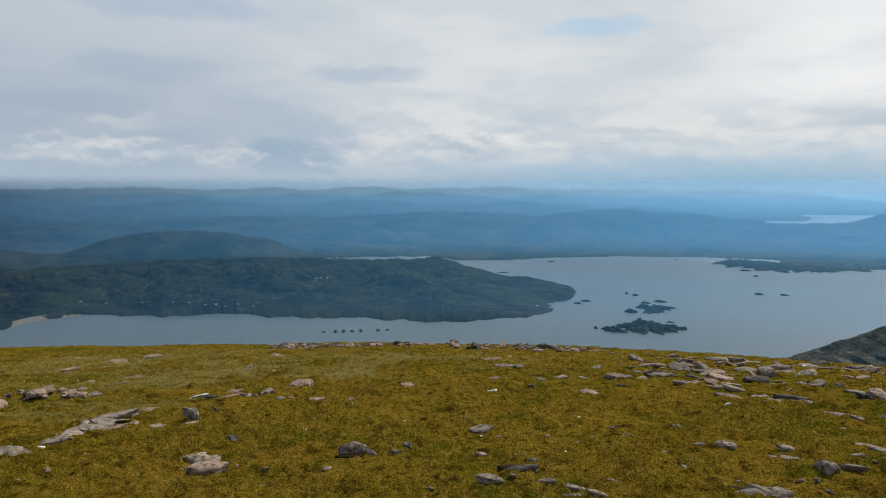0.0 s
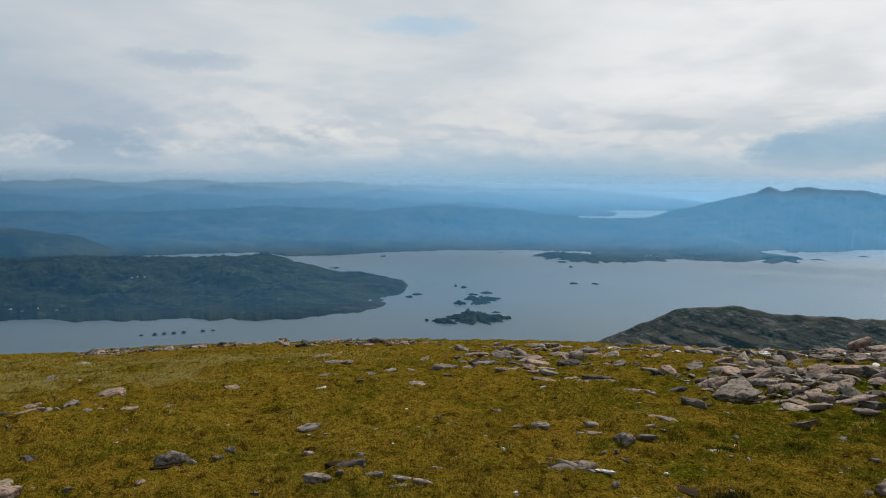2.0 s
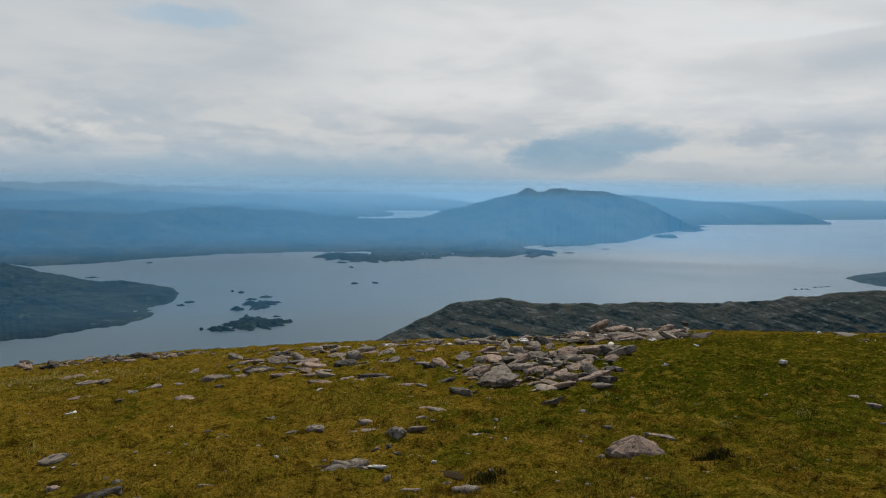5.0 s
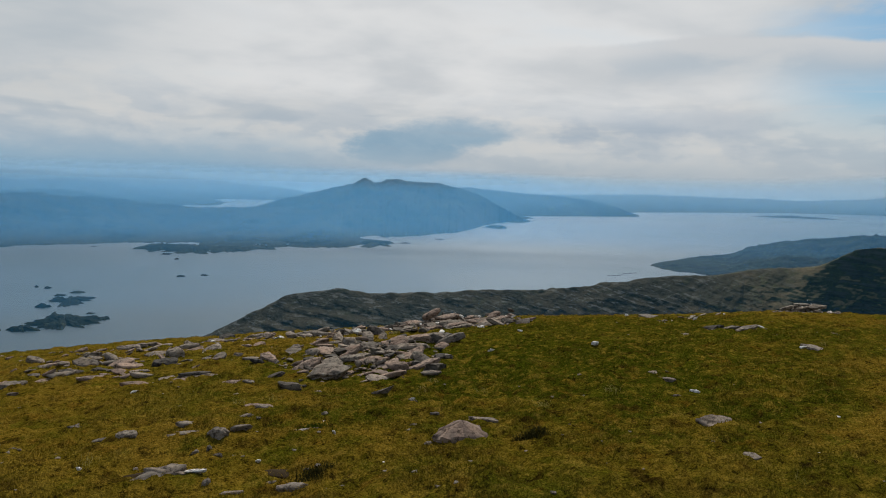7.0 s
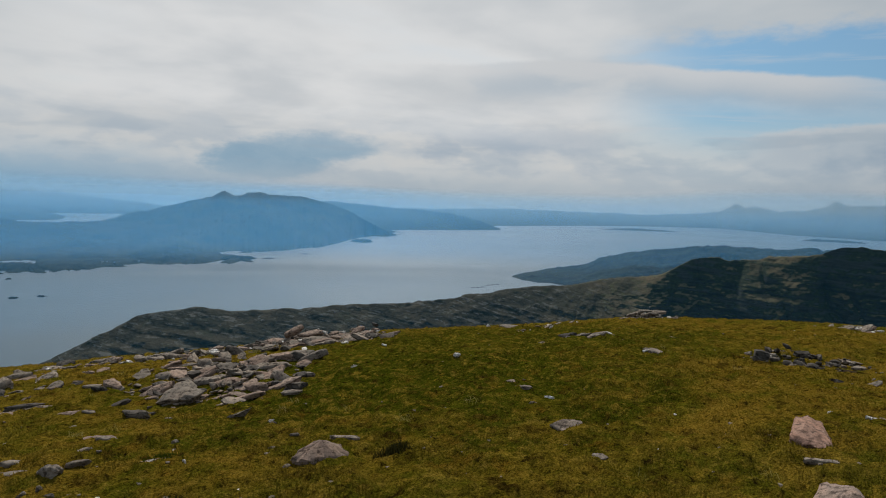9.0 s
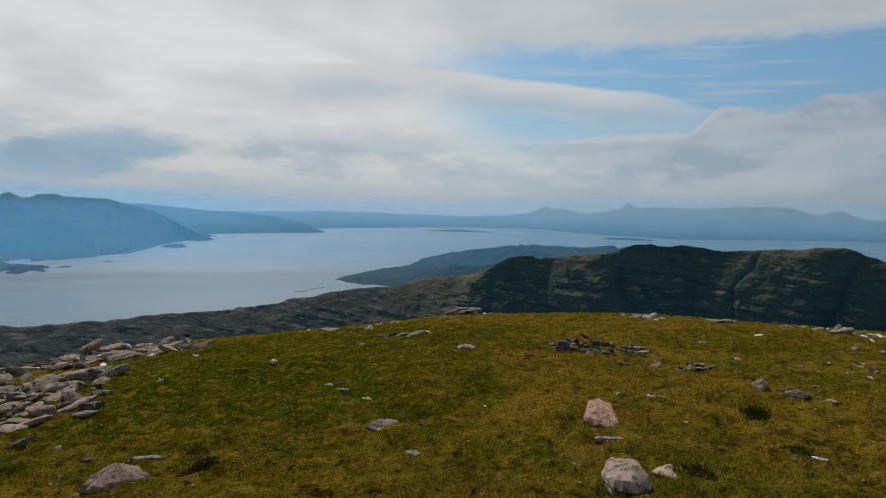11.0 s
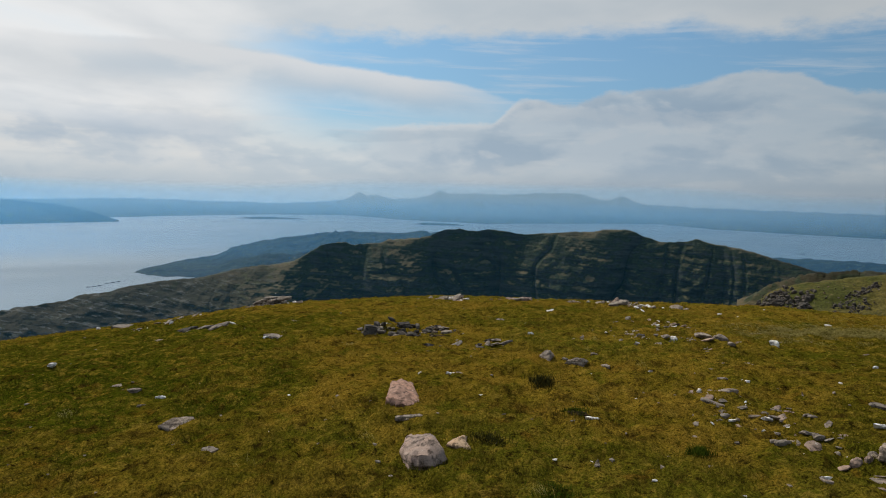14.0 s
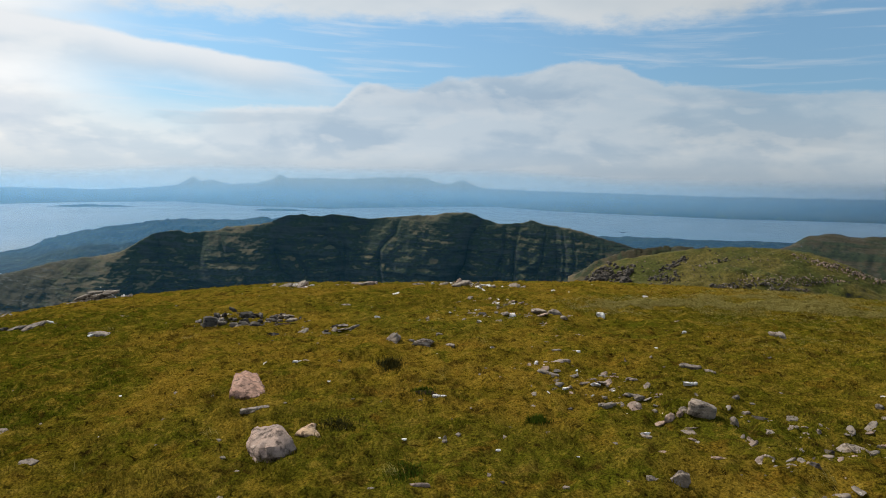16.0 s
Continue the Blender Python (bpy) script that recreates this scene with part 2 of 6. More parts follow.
def turf_material():
    m, n = material("turf")
    g = n.add("ShaderNodeNewGeometry").outputs["Position"]
    a = n.noise(g, 0.35, 4, 0.6)
    b = n.noise(g, 1.7, 5, 0.62)
    c = n.noise(g, 14.0, 5, 0.7)
    d = n.noise(g, 70.0, 4, 0.7)
    e = n.noise(g, 5.0, 4, 0.65)
    col = n.mix(n.step(b, 0.36, 0.62), (0.106, 0.079, 0.008), (0.155, 0.099, 0.013))
    col = n.mix(n.math("MULTIPLY", n.step(a, 0.50, 0.66), 0.6), col, (0.055, 0.066, 0.006))
    col = n.mix(lush(n, g, b), col, (0.036, 0.045, 0.003))
    col = n.mix(n.step(e, 0.52, 0.66, True, 0.0, 0.7), col, (0.182, 0.122, 0.016))
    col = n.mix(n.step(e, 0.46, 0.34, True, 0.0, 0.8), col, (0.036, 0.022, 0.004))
    col = cover(n, g, col, 0.85)
    # shade between tufts and lit tips put into the colour, along the bump noise
    col = n.mix(n.step(c, 0.52, 0.70, True, 0.0, 0.7), col, (0.20, 0.138, 0.022))
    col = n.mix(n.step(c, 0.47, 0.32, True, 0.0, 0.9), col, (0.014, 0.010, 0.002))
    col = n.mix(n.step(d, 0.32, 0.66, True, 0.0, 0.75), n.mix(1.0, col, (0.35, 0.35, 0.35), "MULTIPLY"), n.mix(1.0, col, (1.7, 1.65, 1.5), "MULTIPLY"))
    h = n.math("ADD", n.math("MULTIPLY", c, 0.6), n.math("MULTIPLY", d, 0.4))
    finish(n, col, 0.95, h, 1.0, 0.05, 0.0)
    return m


def land_material(name, low, high, rock, scale, rock_at=(0.80, 0.62), patch=(0.09, 0.10, 0.03)):
    """Hill ground: two kinds of cover, lighter patches, and bare rock where it is steep."""
    m, n = material(name)
    geo = n.add("ShaderNodeNewGeometry")
    g = geo.outputs["Position"]
    up = n.add("ShaderNodeSeparateXYZ", {0: geo.outputs["Normal"]}).outputs[2]
    a = n.noise(g, scale, 5, 0.6)
    b = n.noise(g, scale * 5, 6, 0.65)
    col = n.mix(n.step(a, 0.40, 0.60), low, high)
    col = n.mix(n.step(b, 0.56, 0.68, True, 0.0, 0.7), col, patch)
    col = n.mix(n.step(b, 0.44, 0.30, True, 0.0, 0.6), col, n.mix(1.0, col, (0.45, 0.5, 0.5), "MULTIPLY"))
    c = n.noise(g, scale * 22, 4, 0.65)
    col = n.mix(n.step(c, 0.35, 0.68, True, 0.0, 0.8), n.mix(1.0, col, (0.55, 0.56, 0.55), "MULTIPLY"), n.mix(1.0, col, (1.5, 1.45, 1.35), "MULTIPLY"))
    bare = n.math("ADD", up, n.math("MULTIPLY", n.math("SUBTRACT", b, 0.5), 0.7))
    col = n.mix(n.step(bare, rock_at[0], rock_at[1]), col, rock)
    finish(n, col, 0.95, b, 0.6, 1.0 / scale * 0.05, 0.1)
    return m


def crag_material():
    """Bedded grey rock: turfed slopes ribbed with pale rock to the north, dark walls with green ledges to the south."""
    m, n = material("crag")
    geo = n.add("ShaderNodeNewGeometry")
    g = geo.outputs["Position"]
    p = n.add("ShaderNodeSeparateXYZ", {0: g}).outputs
    up = n.add("ShaderNodeSeparateXYZ", {0: geo.outputs["Normal"]}).outputs[2]
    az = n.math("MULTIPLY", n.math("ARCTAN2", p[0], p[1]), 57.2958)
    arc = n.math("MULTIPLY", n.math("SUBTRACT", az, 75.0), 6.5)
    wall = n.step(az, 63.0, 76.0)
    level = n.math("ADD", p[2], n.math("MULTIPLY", arc, n.step(wall, 0.0, 1.0, False, 0.16, 0.05)))
    bed = n.add("ShaderNodeCombineXYZ", {0: n.math("MULTIPLY", p[0], 0.03), 1: n.math("MULTIPLY", p[1], 0.03), 2: n.math("MULTIPLY", level, 0.34)}).outputs[0]
    thin = n.add("ShaderNodeCombineXYZ", {0: n.math("MULTIPLY", p[0], 0.10), 1: n.math("MULTIPLY", p[1], 0.10), 2: n.math("MULTIPLY", level, 0.62)}).outputs[0]
    streak = n.noise(bed, 1.0, 5, 0.62, 0.25)
    rib = n.noise(thin, 1.0, 6, 0.66, 0.5)
    a = n.noise(g, 0.03, 5, 0.6)
    b = n.noise(g, 0.16, 6, 0.68)
    c = n.noise(g, 0.55, 5, 0.7)
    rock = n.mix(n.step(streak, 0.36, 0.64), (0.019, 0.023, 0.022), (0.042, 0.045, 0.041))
    # grass on the ledges and in the gullies, heath and thin turf above
    heath = n.mix(n.step(a, 0.40, 0.60), (0.030, 0.028, 0.015), (0.066, 0.054, 0.030))
    heath = n.mix(n.step(b, 0.50, 0.66, True, 0.0, 0.7), heath, (0.040, 0.044, 0.017))
    heath = n.mix(n.step(c, 0.46, 0.34, True, 0.0, 0.7), heath, (0.012, 0.012, 0.007))
    pale = n.math("MULTIPLY", n.step(n.math("ADD", rib, n.math("MULTIPLY", n.math("SUBTRACT", b, 0.5), 0.45)), 0.52, 0.64), n.step(wall, 0.0, 1.0, False, 0.6, 0.2))
    # heath paler between bearings of about 76 and 108, darker on either side
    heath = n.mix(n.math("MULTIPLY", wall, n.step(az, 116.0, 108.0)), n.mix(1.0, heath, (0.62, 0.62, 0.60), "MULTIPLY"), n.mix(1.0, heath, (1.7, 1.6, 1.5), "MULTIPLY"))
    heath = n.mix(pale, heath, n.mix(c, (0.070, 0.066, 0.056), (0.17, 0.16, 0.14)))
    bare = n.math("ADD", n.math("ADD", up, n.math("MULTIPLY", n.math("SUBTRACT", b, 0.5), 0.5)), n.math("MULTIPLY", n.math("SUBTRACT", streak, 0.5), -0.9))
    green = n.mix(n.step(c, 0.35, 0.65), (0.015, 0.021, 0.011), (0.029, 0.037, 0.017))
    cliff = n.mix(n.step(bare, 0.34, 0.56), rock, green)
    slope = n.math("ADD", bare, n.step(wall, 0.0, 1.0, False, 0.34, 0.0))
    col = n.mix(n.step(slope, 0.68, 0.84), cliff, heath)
    h = n.math("ADD", n.math("MULTIPLY", streak, 0.5), n.math("ADD", n.math("MULTIPLY", b, 0.3), n.math("MULTIPLY", rib, 0.2)))
    finish(n, col, 0.95, h, 0.8, 2.2, 0.1)
    return m


def sea_material():
    m, n = material("sea_water")
    g = n.add("ShaderNodeNewGeometry").outputs["Position"]
    a = n.noise(g, 0.004, 4, 0.6, 0.6)
    p = n.add("ShaderNodeSeparateXYZ", {0: g}).outputs
    # paler towards the open sea: glare on the water put into the base colour
    sea_glare = n.step(n.math("ADD", n.math("SUBTRACT", p[0], n.math("MULTIPLY", p[1], 0.35)), n.math("MULTIPLY", n.math("SUBTRACT", a, 0.5), 200.0)), -300.0, 1500.0)
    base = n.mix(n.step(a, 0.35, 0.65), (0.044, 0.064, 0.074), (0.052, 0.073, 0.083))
    s = n.add("ShaderNodeBsdfPrincipled", {"Base Color": n.mix(sea_glare, base, (0.060, 0.080, 0.090)), "Roughness": n.step(a, 0.3, 0.7, True, 0.30, 0.36), "IOR": 1.33})
    n.add("ShaderNodeOutputMaterial", {"Surface": s})
    return m


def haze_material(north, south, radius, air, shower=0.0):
    """A see-through shell standing in for distance haze: it lets most light through and adds tinted light; its density
    changes with the bearing.
    """
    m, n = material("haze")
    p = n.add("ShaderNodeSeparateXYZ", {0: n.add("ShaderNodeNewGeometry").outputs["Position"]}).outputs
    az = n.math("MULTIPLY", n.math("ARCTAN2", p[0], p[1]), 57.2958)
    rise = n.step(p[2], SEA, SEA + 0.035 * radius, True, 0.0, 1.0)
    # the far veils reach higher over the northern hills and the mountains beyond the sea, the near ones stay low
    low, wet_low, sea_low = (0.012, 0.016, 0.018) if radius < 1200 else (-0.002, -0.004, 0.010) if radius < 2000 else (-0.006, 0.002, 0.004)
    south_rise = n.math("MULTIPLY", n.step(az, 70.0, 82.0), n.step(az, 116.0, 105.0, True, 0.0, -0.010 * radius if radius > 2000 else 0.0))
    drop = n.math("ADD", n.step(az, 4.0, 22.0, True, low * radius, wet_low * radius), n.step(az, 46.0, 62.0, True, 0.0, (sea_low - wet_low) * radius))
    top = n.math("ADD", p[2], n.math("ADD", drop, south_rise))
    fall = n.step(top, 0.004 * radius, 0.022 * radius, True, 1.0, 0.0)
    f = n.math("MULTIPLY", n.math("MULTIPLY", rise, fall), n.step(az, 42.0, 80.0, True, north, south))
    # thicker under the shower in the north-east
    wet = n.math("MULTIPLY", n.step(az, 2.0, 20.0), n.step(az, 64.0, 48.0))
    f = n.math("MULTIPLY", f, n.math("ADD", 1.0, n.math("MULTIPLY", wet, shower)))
    # downward normal: lit evenly from above, whichever way the shell faces
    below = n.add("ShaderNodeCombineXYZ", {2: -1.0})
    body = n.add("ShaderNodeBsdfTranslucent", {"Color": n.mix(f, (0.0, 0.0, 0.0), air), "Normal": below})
    # near shells dim less than they add, so they shadow the sea less
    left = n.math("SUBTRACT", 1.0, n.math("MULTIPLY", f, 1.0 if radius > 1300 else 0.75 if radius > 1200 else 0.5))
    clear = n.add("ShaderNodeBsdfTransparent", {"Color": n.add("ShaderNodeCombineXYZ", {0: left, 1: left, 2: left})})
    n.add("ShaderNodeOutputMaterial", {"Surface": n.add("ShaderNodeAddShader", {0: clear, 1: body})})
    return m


TURF = turf_material()
# moor and wood colours include the cloud shadow that darkens this land
MOOR = land_material("moorland", (0.008, 0.013, 0.008), (0.030, 0.030, 0.016), (0.04, 0.04, 0.038), 0.012, (0.62, 0.40), (0.050, 0.049, 0.027))
WOOD = land_material("wooded_shore", (0.003, 0.006, 0.006), (0.014, 0.018, 0.009), (0.05, 0.047, 0.042), 0.016, (0.40, 0.22), (0.052, 0.055, 0.022))
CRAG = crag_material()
FAR = land_material("far_hill", (0.014, 0.022, 0.013), (0.030, 0.033, 0.018), (0.045, 0.045, 0.043), 0.004)
KNOLL = land_material("knoll_turf", (0.044, 0.048, 0.008), (0.080, 0.066, 0.014), (0.022, 0.021, 0.020), 0.22, (0.74, 0.54), (0.115, 0.095, 0.034))
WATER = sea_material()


# ---- numeric noise ----
def lattice(ix, iy, seed):
    h = (ix * 374761393 + iy * 668265263 + seed * 974711) & 0xFFFFFFFF
    h = ((h ^ (h >> 13)) * 1274126177) & 0xFFFFFFFF
    return ((h ^ (h >> 16)) & 0xFFFF) / 65535.0 * 2 - 1


def value_noise(x, y, seed=0):
    ix, iy = np.floor(x).astype(np.int64), np.floor(y).astype(np.int64)
    fx, fy = x - ix, y - iy
    fx, fy = fx * fx * fx * (fx * (fx * 6 - 15) + 10), fy * fy * fy * (fy * (fy * 6 - 15) + 10)
    a, b = lattice(ix, iy, seed), lattice(ix + 1, iy, seed)
    c, d = lattice(ix, iy + 1, seed), lattice(ix + 1, iy + 1, seed)
    return (a * (1 - fx) + b * fx) * (1 - fy) + (c * (1 - fx) + d * fx) * fy


def fbm(x, y, octaves=5, gain=0.5, seed=0):
    out, amp = 0.0, 1.0
    for i in range(octaves):
        out = out + amp * value_noise(x * 2**i + 17.3 * i, y * 2**i - 9.1 * i, seed + i)
        amp *= gain
    return out


def smooth_table(az, knots, values, reach=1.2):
    """Values between knots, rounded off."""
    out = 0.0
    for o, w in ((-reach, 0.25), (0.0, 0.5), (reach, 0.25)):
        out = out + w * np.interp(az + o, knots, values)
    return out


def sheet(name, verts, rows, cols, mat, closed=False):
    """A grid of rows x cols vertices as one smooth mesh."""
    me = bpy.data.meshes.new(name)
    idx = np.arange(rows * cols).reshape(rows, cols)
    if closed:
        idx = np.concatenate([idx, idx[:, :1]], 1)
    quads = np.stack([idx[:-1, :-1], idx[:-1, 1:], idx[1:, 1:], idx[1:, :-1]], -1).reshape(-1, 4)
    me.vertices.add(rows * cols)
    me.vertices.foreach_set("co", np.asarray(verts, np.float32).ravel())
    me.loops.add(quads.size)
    me.loops.foreach_set("vertex_index", quads.ravel().astype(np.int32))
    me.polygons.add(len(quads))
    me.polygons.foreach_set("loop_start", np.arange(0, quads.size, 4, dtype=np.int32))
    me.polygons.foreach_set("use_smooth", np.ones(len(quads), bool))
    me.update(calc_edges=True)
    me.validate()
    me.materials.append(mat)
    return new(name, me)


# ---- the summit ----
# how far below the level the brow of the summit lies, by bearing
BROW_AZ = [-180, -120, -60, -34, -26, -14, 0, 15, 26, 39, 52, 66, 73, 87, 100, 112, 123, 134, 150, 180]
BROW_DEG = [9.0, 9.6, 10.2, 10.7, 11.5, 12.35, 12.7, 12.9, 12.75, 12.4, 11.15, 10.0, 9.05, 8.15, 8.0, 7.7, 7.5, 7.4, 7.8, 9.0]


def summit(x, y, bumps=True):
    """Height of the summit's ground: a gentle dome that falls off past its brow."""
    x, y = np.asarray(x, float), np.asarray(y, float)
    r = np.maximum(np.hypot(x, y), 1e-6)
    az = np.degrees(np.arctan2(x, y))
    s = (-0.031 * x + 0.053 * y) / r
    brow = np.tan(np.radians(smooth_table(az, BROW_AZ, BROW_DEG)))
    c = ((brow - s) / 2) ** 2 / EYE
    steep = 0.60
    rs = (steep - s) / (2 * c)
    z = np.where(r < rs, -s * r - c * r * r, -s * rs - c * rs * rs - steep * (r - rs))
    if bumps:
        k = np.clip(r / 4, 0, 1)
        z = z + k * (0.035 * fbm(x * 0.45, y * 0.45, 3, 0.5, 5) + 0.010 * fbm(x * 2.2, y * 2.2, 3, 0.5, 9))
        z = z + np.clip((r - 40) / 60, 0, 1) * 2.5 * fbm(x * 0.03, y * 0.03, 5, 0.5, 3)
    return z


def hummock(x, y):
    """Small mounds of moss and sedge on the turf."""
    k = np.clip(np.hypot(x, y) / 2, 0, 1)
    return k * (0.030 * fbm(x * 3.6, y * 3.6, 2, 0.5, 61) + 0.030 * np.abs(fbm(x * 9, y * 9, 2, 0.55, 67)))


def turf_at(x, y):
    x, y = np.asarray(x, float), np.asarray(y, float)
    return summit(x, y) + hummock(x, y)


def build_ground():
    rr = np.concatenate([np.linspace(0.0005, 1.9, 14), np.geomspace(1.95, 24, 330), np.geomspace(24.5, 330, 80)])
    az = np.concatenate([np.arange(-46, 146, 0.16), np.arange(146, 314, 1.0)])
    R, A = np.meshgrid(rr, np.radians(az), indexing="ij")
    X, Y = R * np.sin(A), R * np.cos(A)
    Z = np.maximum(summit(X, Y), SEA - 12)
    Z = Z + hummock(X, Y)
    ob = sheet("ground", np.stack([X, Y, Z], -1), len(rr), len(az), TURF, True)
    return tagged(ob, "grassy stony summit dome, olive and straw coloured turf", "ground", kind="structure")


build_ground()


def build_sea():
    rr = np.concatenate([[60.0], np.geomspace(180, 4950, 60)])
    az = np.radians(np.linspace(-180, 180, 361)[:-1])
    R, A = np.meshgrid(rr, az, indexing="ij")
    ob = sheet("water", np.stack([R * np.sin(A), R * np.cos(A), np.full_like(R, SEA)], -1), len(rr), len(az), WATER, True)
    return tagged(ob, "calm grey-blue sea loch reflecting the cloudy sky", "water", kind="structure")


build_sea()


# ---- hills and shores ----
def landform(name, mat, az0, az1, front, top, back=1.35, steps=300, rows=50, power=0.8, rough=0.25, grain=120.0, seed=1, crest=0.02, base=SEA, fine=0.3, label="", category="hill", kind="structure", coast=0.0, trees=0.0):
    """A stretch of land between two bearings. front: bearings and distances of its near foot. top: bearings, distances and
    angles above the level (degrees) of its crest. back: how many times farther than the crest its far foot lies."""
    az = np.linspace(az0, az1, steps)
    df = smooth_table(az, *front, 0.4) * (1 + coast * fbm(az / 1.6, az * 0 + seed, 5, 0.62, seed + 2))
    dt = np.maximum(smooth_table(az, top[0], top[1], 0.4), df * 1.01)
    zt = EYE + dt * np.tan(np.radians(smooth_table(az, top[0], top[2], fine)))
    zt = np.maximum(zt, base - 2.0)
    a = np.radians(az)
    v = np.concatenate([np.linspace(0, 1, rows), np.linspace(1, 2, rows // 2 + 1)[1:]])[:, None]
    up = np.clip(v, 0, 1)
    down = np.clip(v - 1, 0, 1)
    D = df + (dt - df) * up + dt * (back - 1) * down
    lift = np.clip(zt - base, 0, None)
    shape = up**power * (1 - down**1.6)
    X, Y = D * np.sin(a), D * np.cos(a)
    inside = np.clip(up * (1 - up) * 4, 0, 1) * (down == 0) + np.clip(down * (1 - down) * 3, 0, 1)
    big = fbm(X / grain, Y / grain, 6, 0.52, seed)
    Z = base - 1.5 + (lift + 1.5) * shape + (lift + 4) * rough * big * inside + lift * crest * fbm(X / grain * 6, Y / grain * 6, 4, 0.6, seed + 20) * np.clip(up * 3, 0, 1)
    if trees:
        # woods standing on the slopes, in stands with clearings between
        stand = np.clip(fbm(X / 60, Y / 60, 3, 0.55, seed + 31) * 2.6 + 0.35, 0, 1) * np.clip(up * 12, 0, 1) * np.clip((Z - base) / 3, 0, 1)
        Z = Z + trees * stand * (0.35 + np.abs(fbm(X / 8, Y / 8, 3, 0.55, seed + 33)))
    ob = sheet(name, np.stack([X, Y, Z], -1), len(v), steps, mat)
    return tagged(ob, label, category, kind=kind)


def shore(el):
    """Distances at which the sea lies so many degrees below the level."""
    return [(EYE - SEA) / math.tan(radians(-e)) for e in el]


# skyline to the north, range behind range
landform("backdrop", FAR, -60, 40,
         ([-60, 40], [3950, 3950]),
         ([-60, -33, -27, -24.5, -21, -18, -15, -13, -10.5, -6.8, -3, 0, 5.5, 10, 14, 18, 23, 28, 34, 40], [4600] * 20, [0.4, 0.42, 0.50, 0.66, 0.44, 0.33, 0.5, 0.42, 0.3, 0.58, 0.36, 0.4, 0.50, 0.2, 0.3, 0.05, 0.1, -0.3, -0.9, -2.0]),
         1.05, 900, 40, 0.9, 0.12, 420, 3, 0.05, label="hazy blue mountains along the far horizon", category="mountains")
landform("backdrop", FAR, -60, 30,
         ([-60, 30], [3020, 3020]),
         ([-60, -33, -28, -22, -17, -12, -8, -4, 1, 5, 9, 14, 18, 22, 26, 30], [3500] * 16, [0.1, 0.15, -0.1, 0.2, -0.25, 0.05, -0.3, 0.15, -0.05, -0.45, -0.2, -0.5, -0.35, -0.9, -1.3, -2.5]),
         1.05, 800, 40, 0.9, 0.14, 330, 4, 0.05, label="blue ranges fading into the haze", category="mountains")
landform("backdrop", FAR, -60, 24,
         ([-60, 24], [2330, 2330]),
         ([-60, -33, -29, -25, -20, -16, -12, -8, -5, -1, 3, 7, 10, 13, 17, 20, 24], [2800] * 17, [-0.7, -0.6, -0.9, -0.75, -0.35, -0.7, -0.95, -0.5, -0.55, -1.0, -0.85, -0.7, -1.05, -1.2, -1.1, -1.6, -2.6]),
         1.04, 700, 40, 0.9, 0.14, 260, 5, 0.06, label="hazy blue ridges behind the loch", category="mountains")
landform("hill", MOOR, -60, 36,
         ([-60, -30, -5, -2, 0.7, 5.5, 9.2, 14.2, 22, 28, 34, 36], [1250, 1300, 1300, *shore([-5.3, -5.6, -5.65, -5.45, -5.2, -5.2, -5.3, -5.2, -5.1])]),
         ([-60, -33, -26, -17, -8, 0, 3, 8, 13.7, 19, 22.3, 24.5, 26, 30, 36], [1950] * 15, [-1.7, -2.0, -2.2, -1.8, -1.9, -1.55, -1.75, -1.9, -1.40, -1.7, -2.1, -2.22, -2.42, -2.4, -2.3]),
         1.12, 600, 80, 0.75, 0.28, 220, 7, 0.06, coast=0.012, label="dark moorland hills across the loch", category="hill")
landform("hill", MOOR, -60, -9,
         ([-60, -9], [1100, 1100]),
         ([-60, -40, -36, -33, -31, -29, -26, -22, -18, -14, -12, -9], [1200] * 12, [-3.3, -3.2, -3.3, -3.7, -4.2, -4.25, -3.2, -2.75, -3.0, -3.7, -4.6, -5.5]),
         1.03, 260, 40, 0.75, 0.15, 150, 11, 0.02, label="dark rounded hill behind the wooded shore", category="hill")
# wooded peninsula
landform("headland", WOOD, -60, 11.3,
         ([-60, -45, -33, -31.6, -28, -26, -23.7, -17.8, -12.5, -6.9, -4, 0, 3, 8.3, 10, 11.3], shore([-9.6, -9.6, -9.32, -9.03, -8.84, -8.95, -9.35, -9.53, -10.1, -10.4, -10.5, -10.85, -10.85, -10.3, -9.4, -8.35])),
         ([-60, -33, -25, -14, -8.7, -2, 0.7, 3.6, 5.9, 9.2, 10.8, 11.3], [1100, 1080, 1080, 1090, 1080, 1020, 990, 940, 900, 850, 835, 832], [-5.2, -5.3, -5.2, -5.1, -5.45, -5.55, -5.86, -6.6, -7.2, -7.56, -8.05, -8.3]),
         1.07, 1100, 130, 0.55, 0.35, 60, 13, 0.07, coast=0.011, trees=1.3, label="wooded green peninsula reaching into the loch", category="headland")
# long mountain with a notched top
landform("mountain", FAR, 29, 53.7,
         ([29, 33, 36, 40, 43, 46, 48.6, 50, 51.3, 52.6, 53.7], shore([-5.2, -5.1, -5.0, -4.62, -4.55, -4.28, -3.85, -3.5, -3.2, -3.1, -3.08])),
         ([29, 30.5, 32, 34.3, 36.6, 39, 39.7, 40.4, 41.0, 41.8, 43.0, 44.8, 46.5, 48.0, 49.5, 51.0, 52.4, 53.2, 53.7], [2150] * 19, [-3.2, -2.3, -1.86, -1.27, -0.7, -0.08, 0.18, -0.12, 0.08, 0.20, 0.08, -0.1, -0.27, -0.62, -1.25, -2.0, -2.7, -3.0, -3.2]),
         1.03, 500, 60, 0.9, 0.20, 200, 17, 0.04, coast=0.02, label="long blue mountain with a notched top", category="mountain")
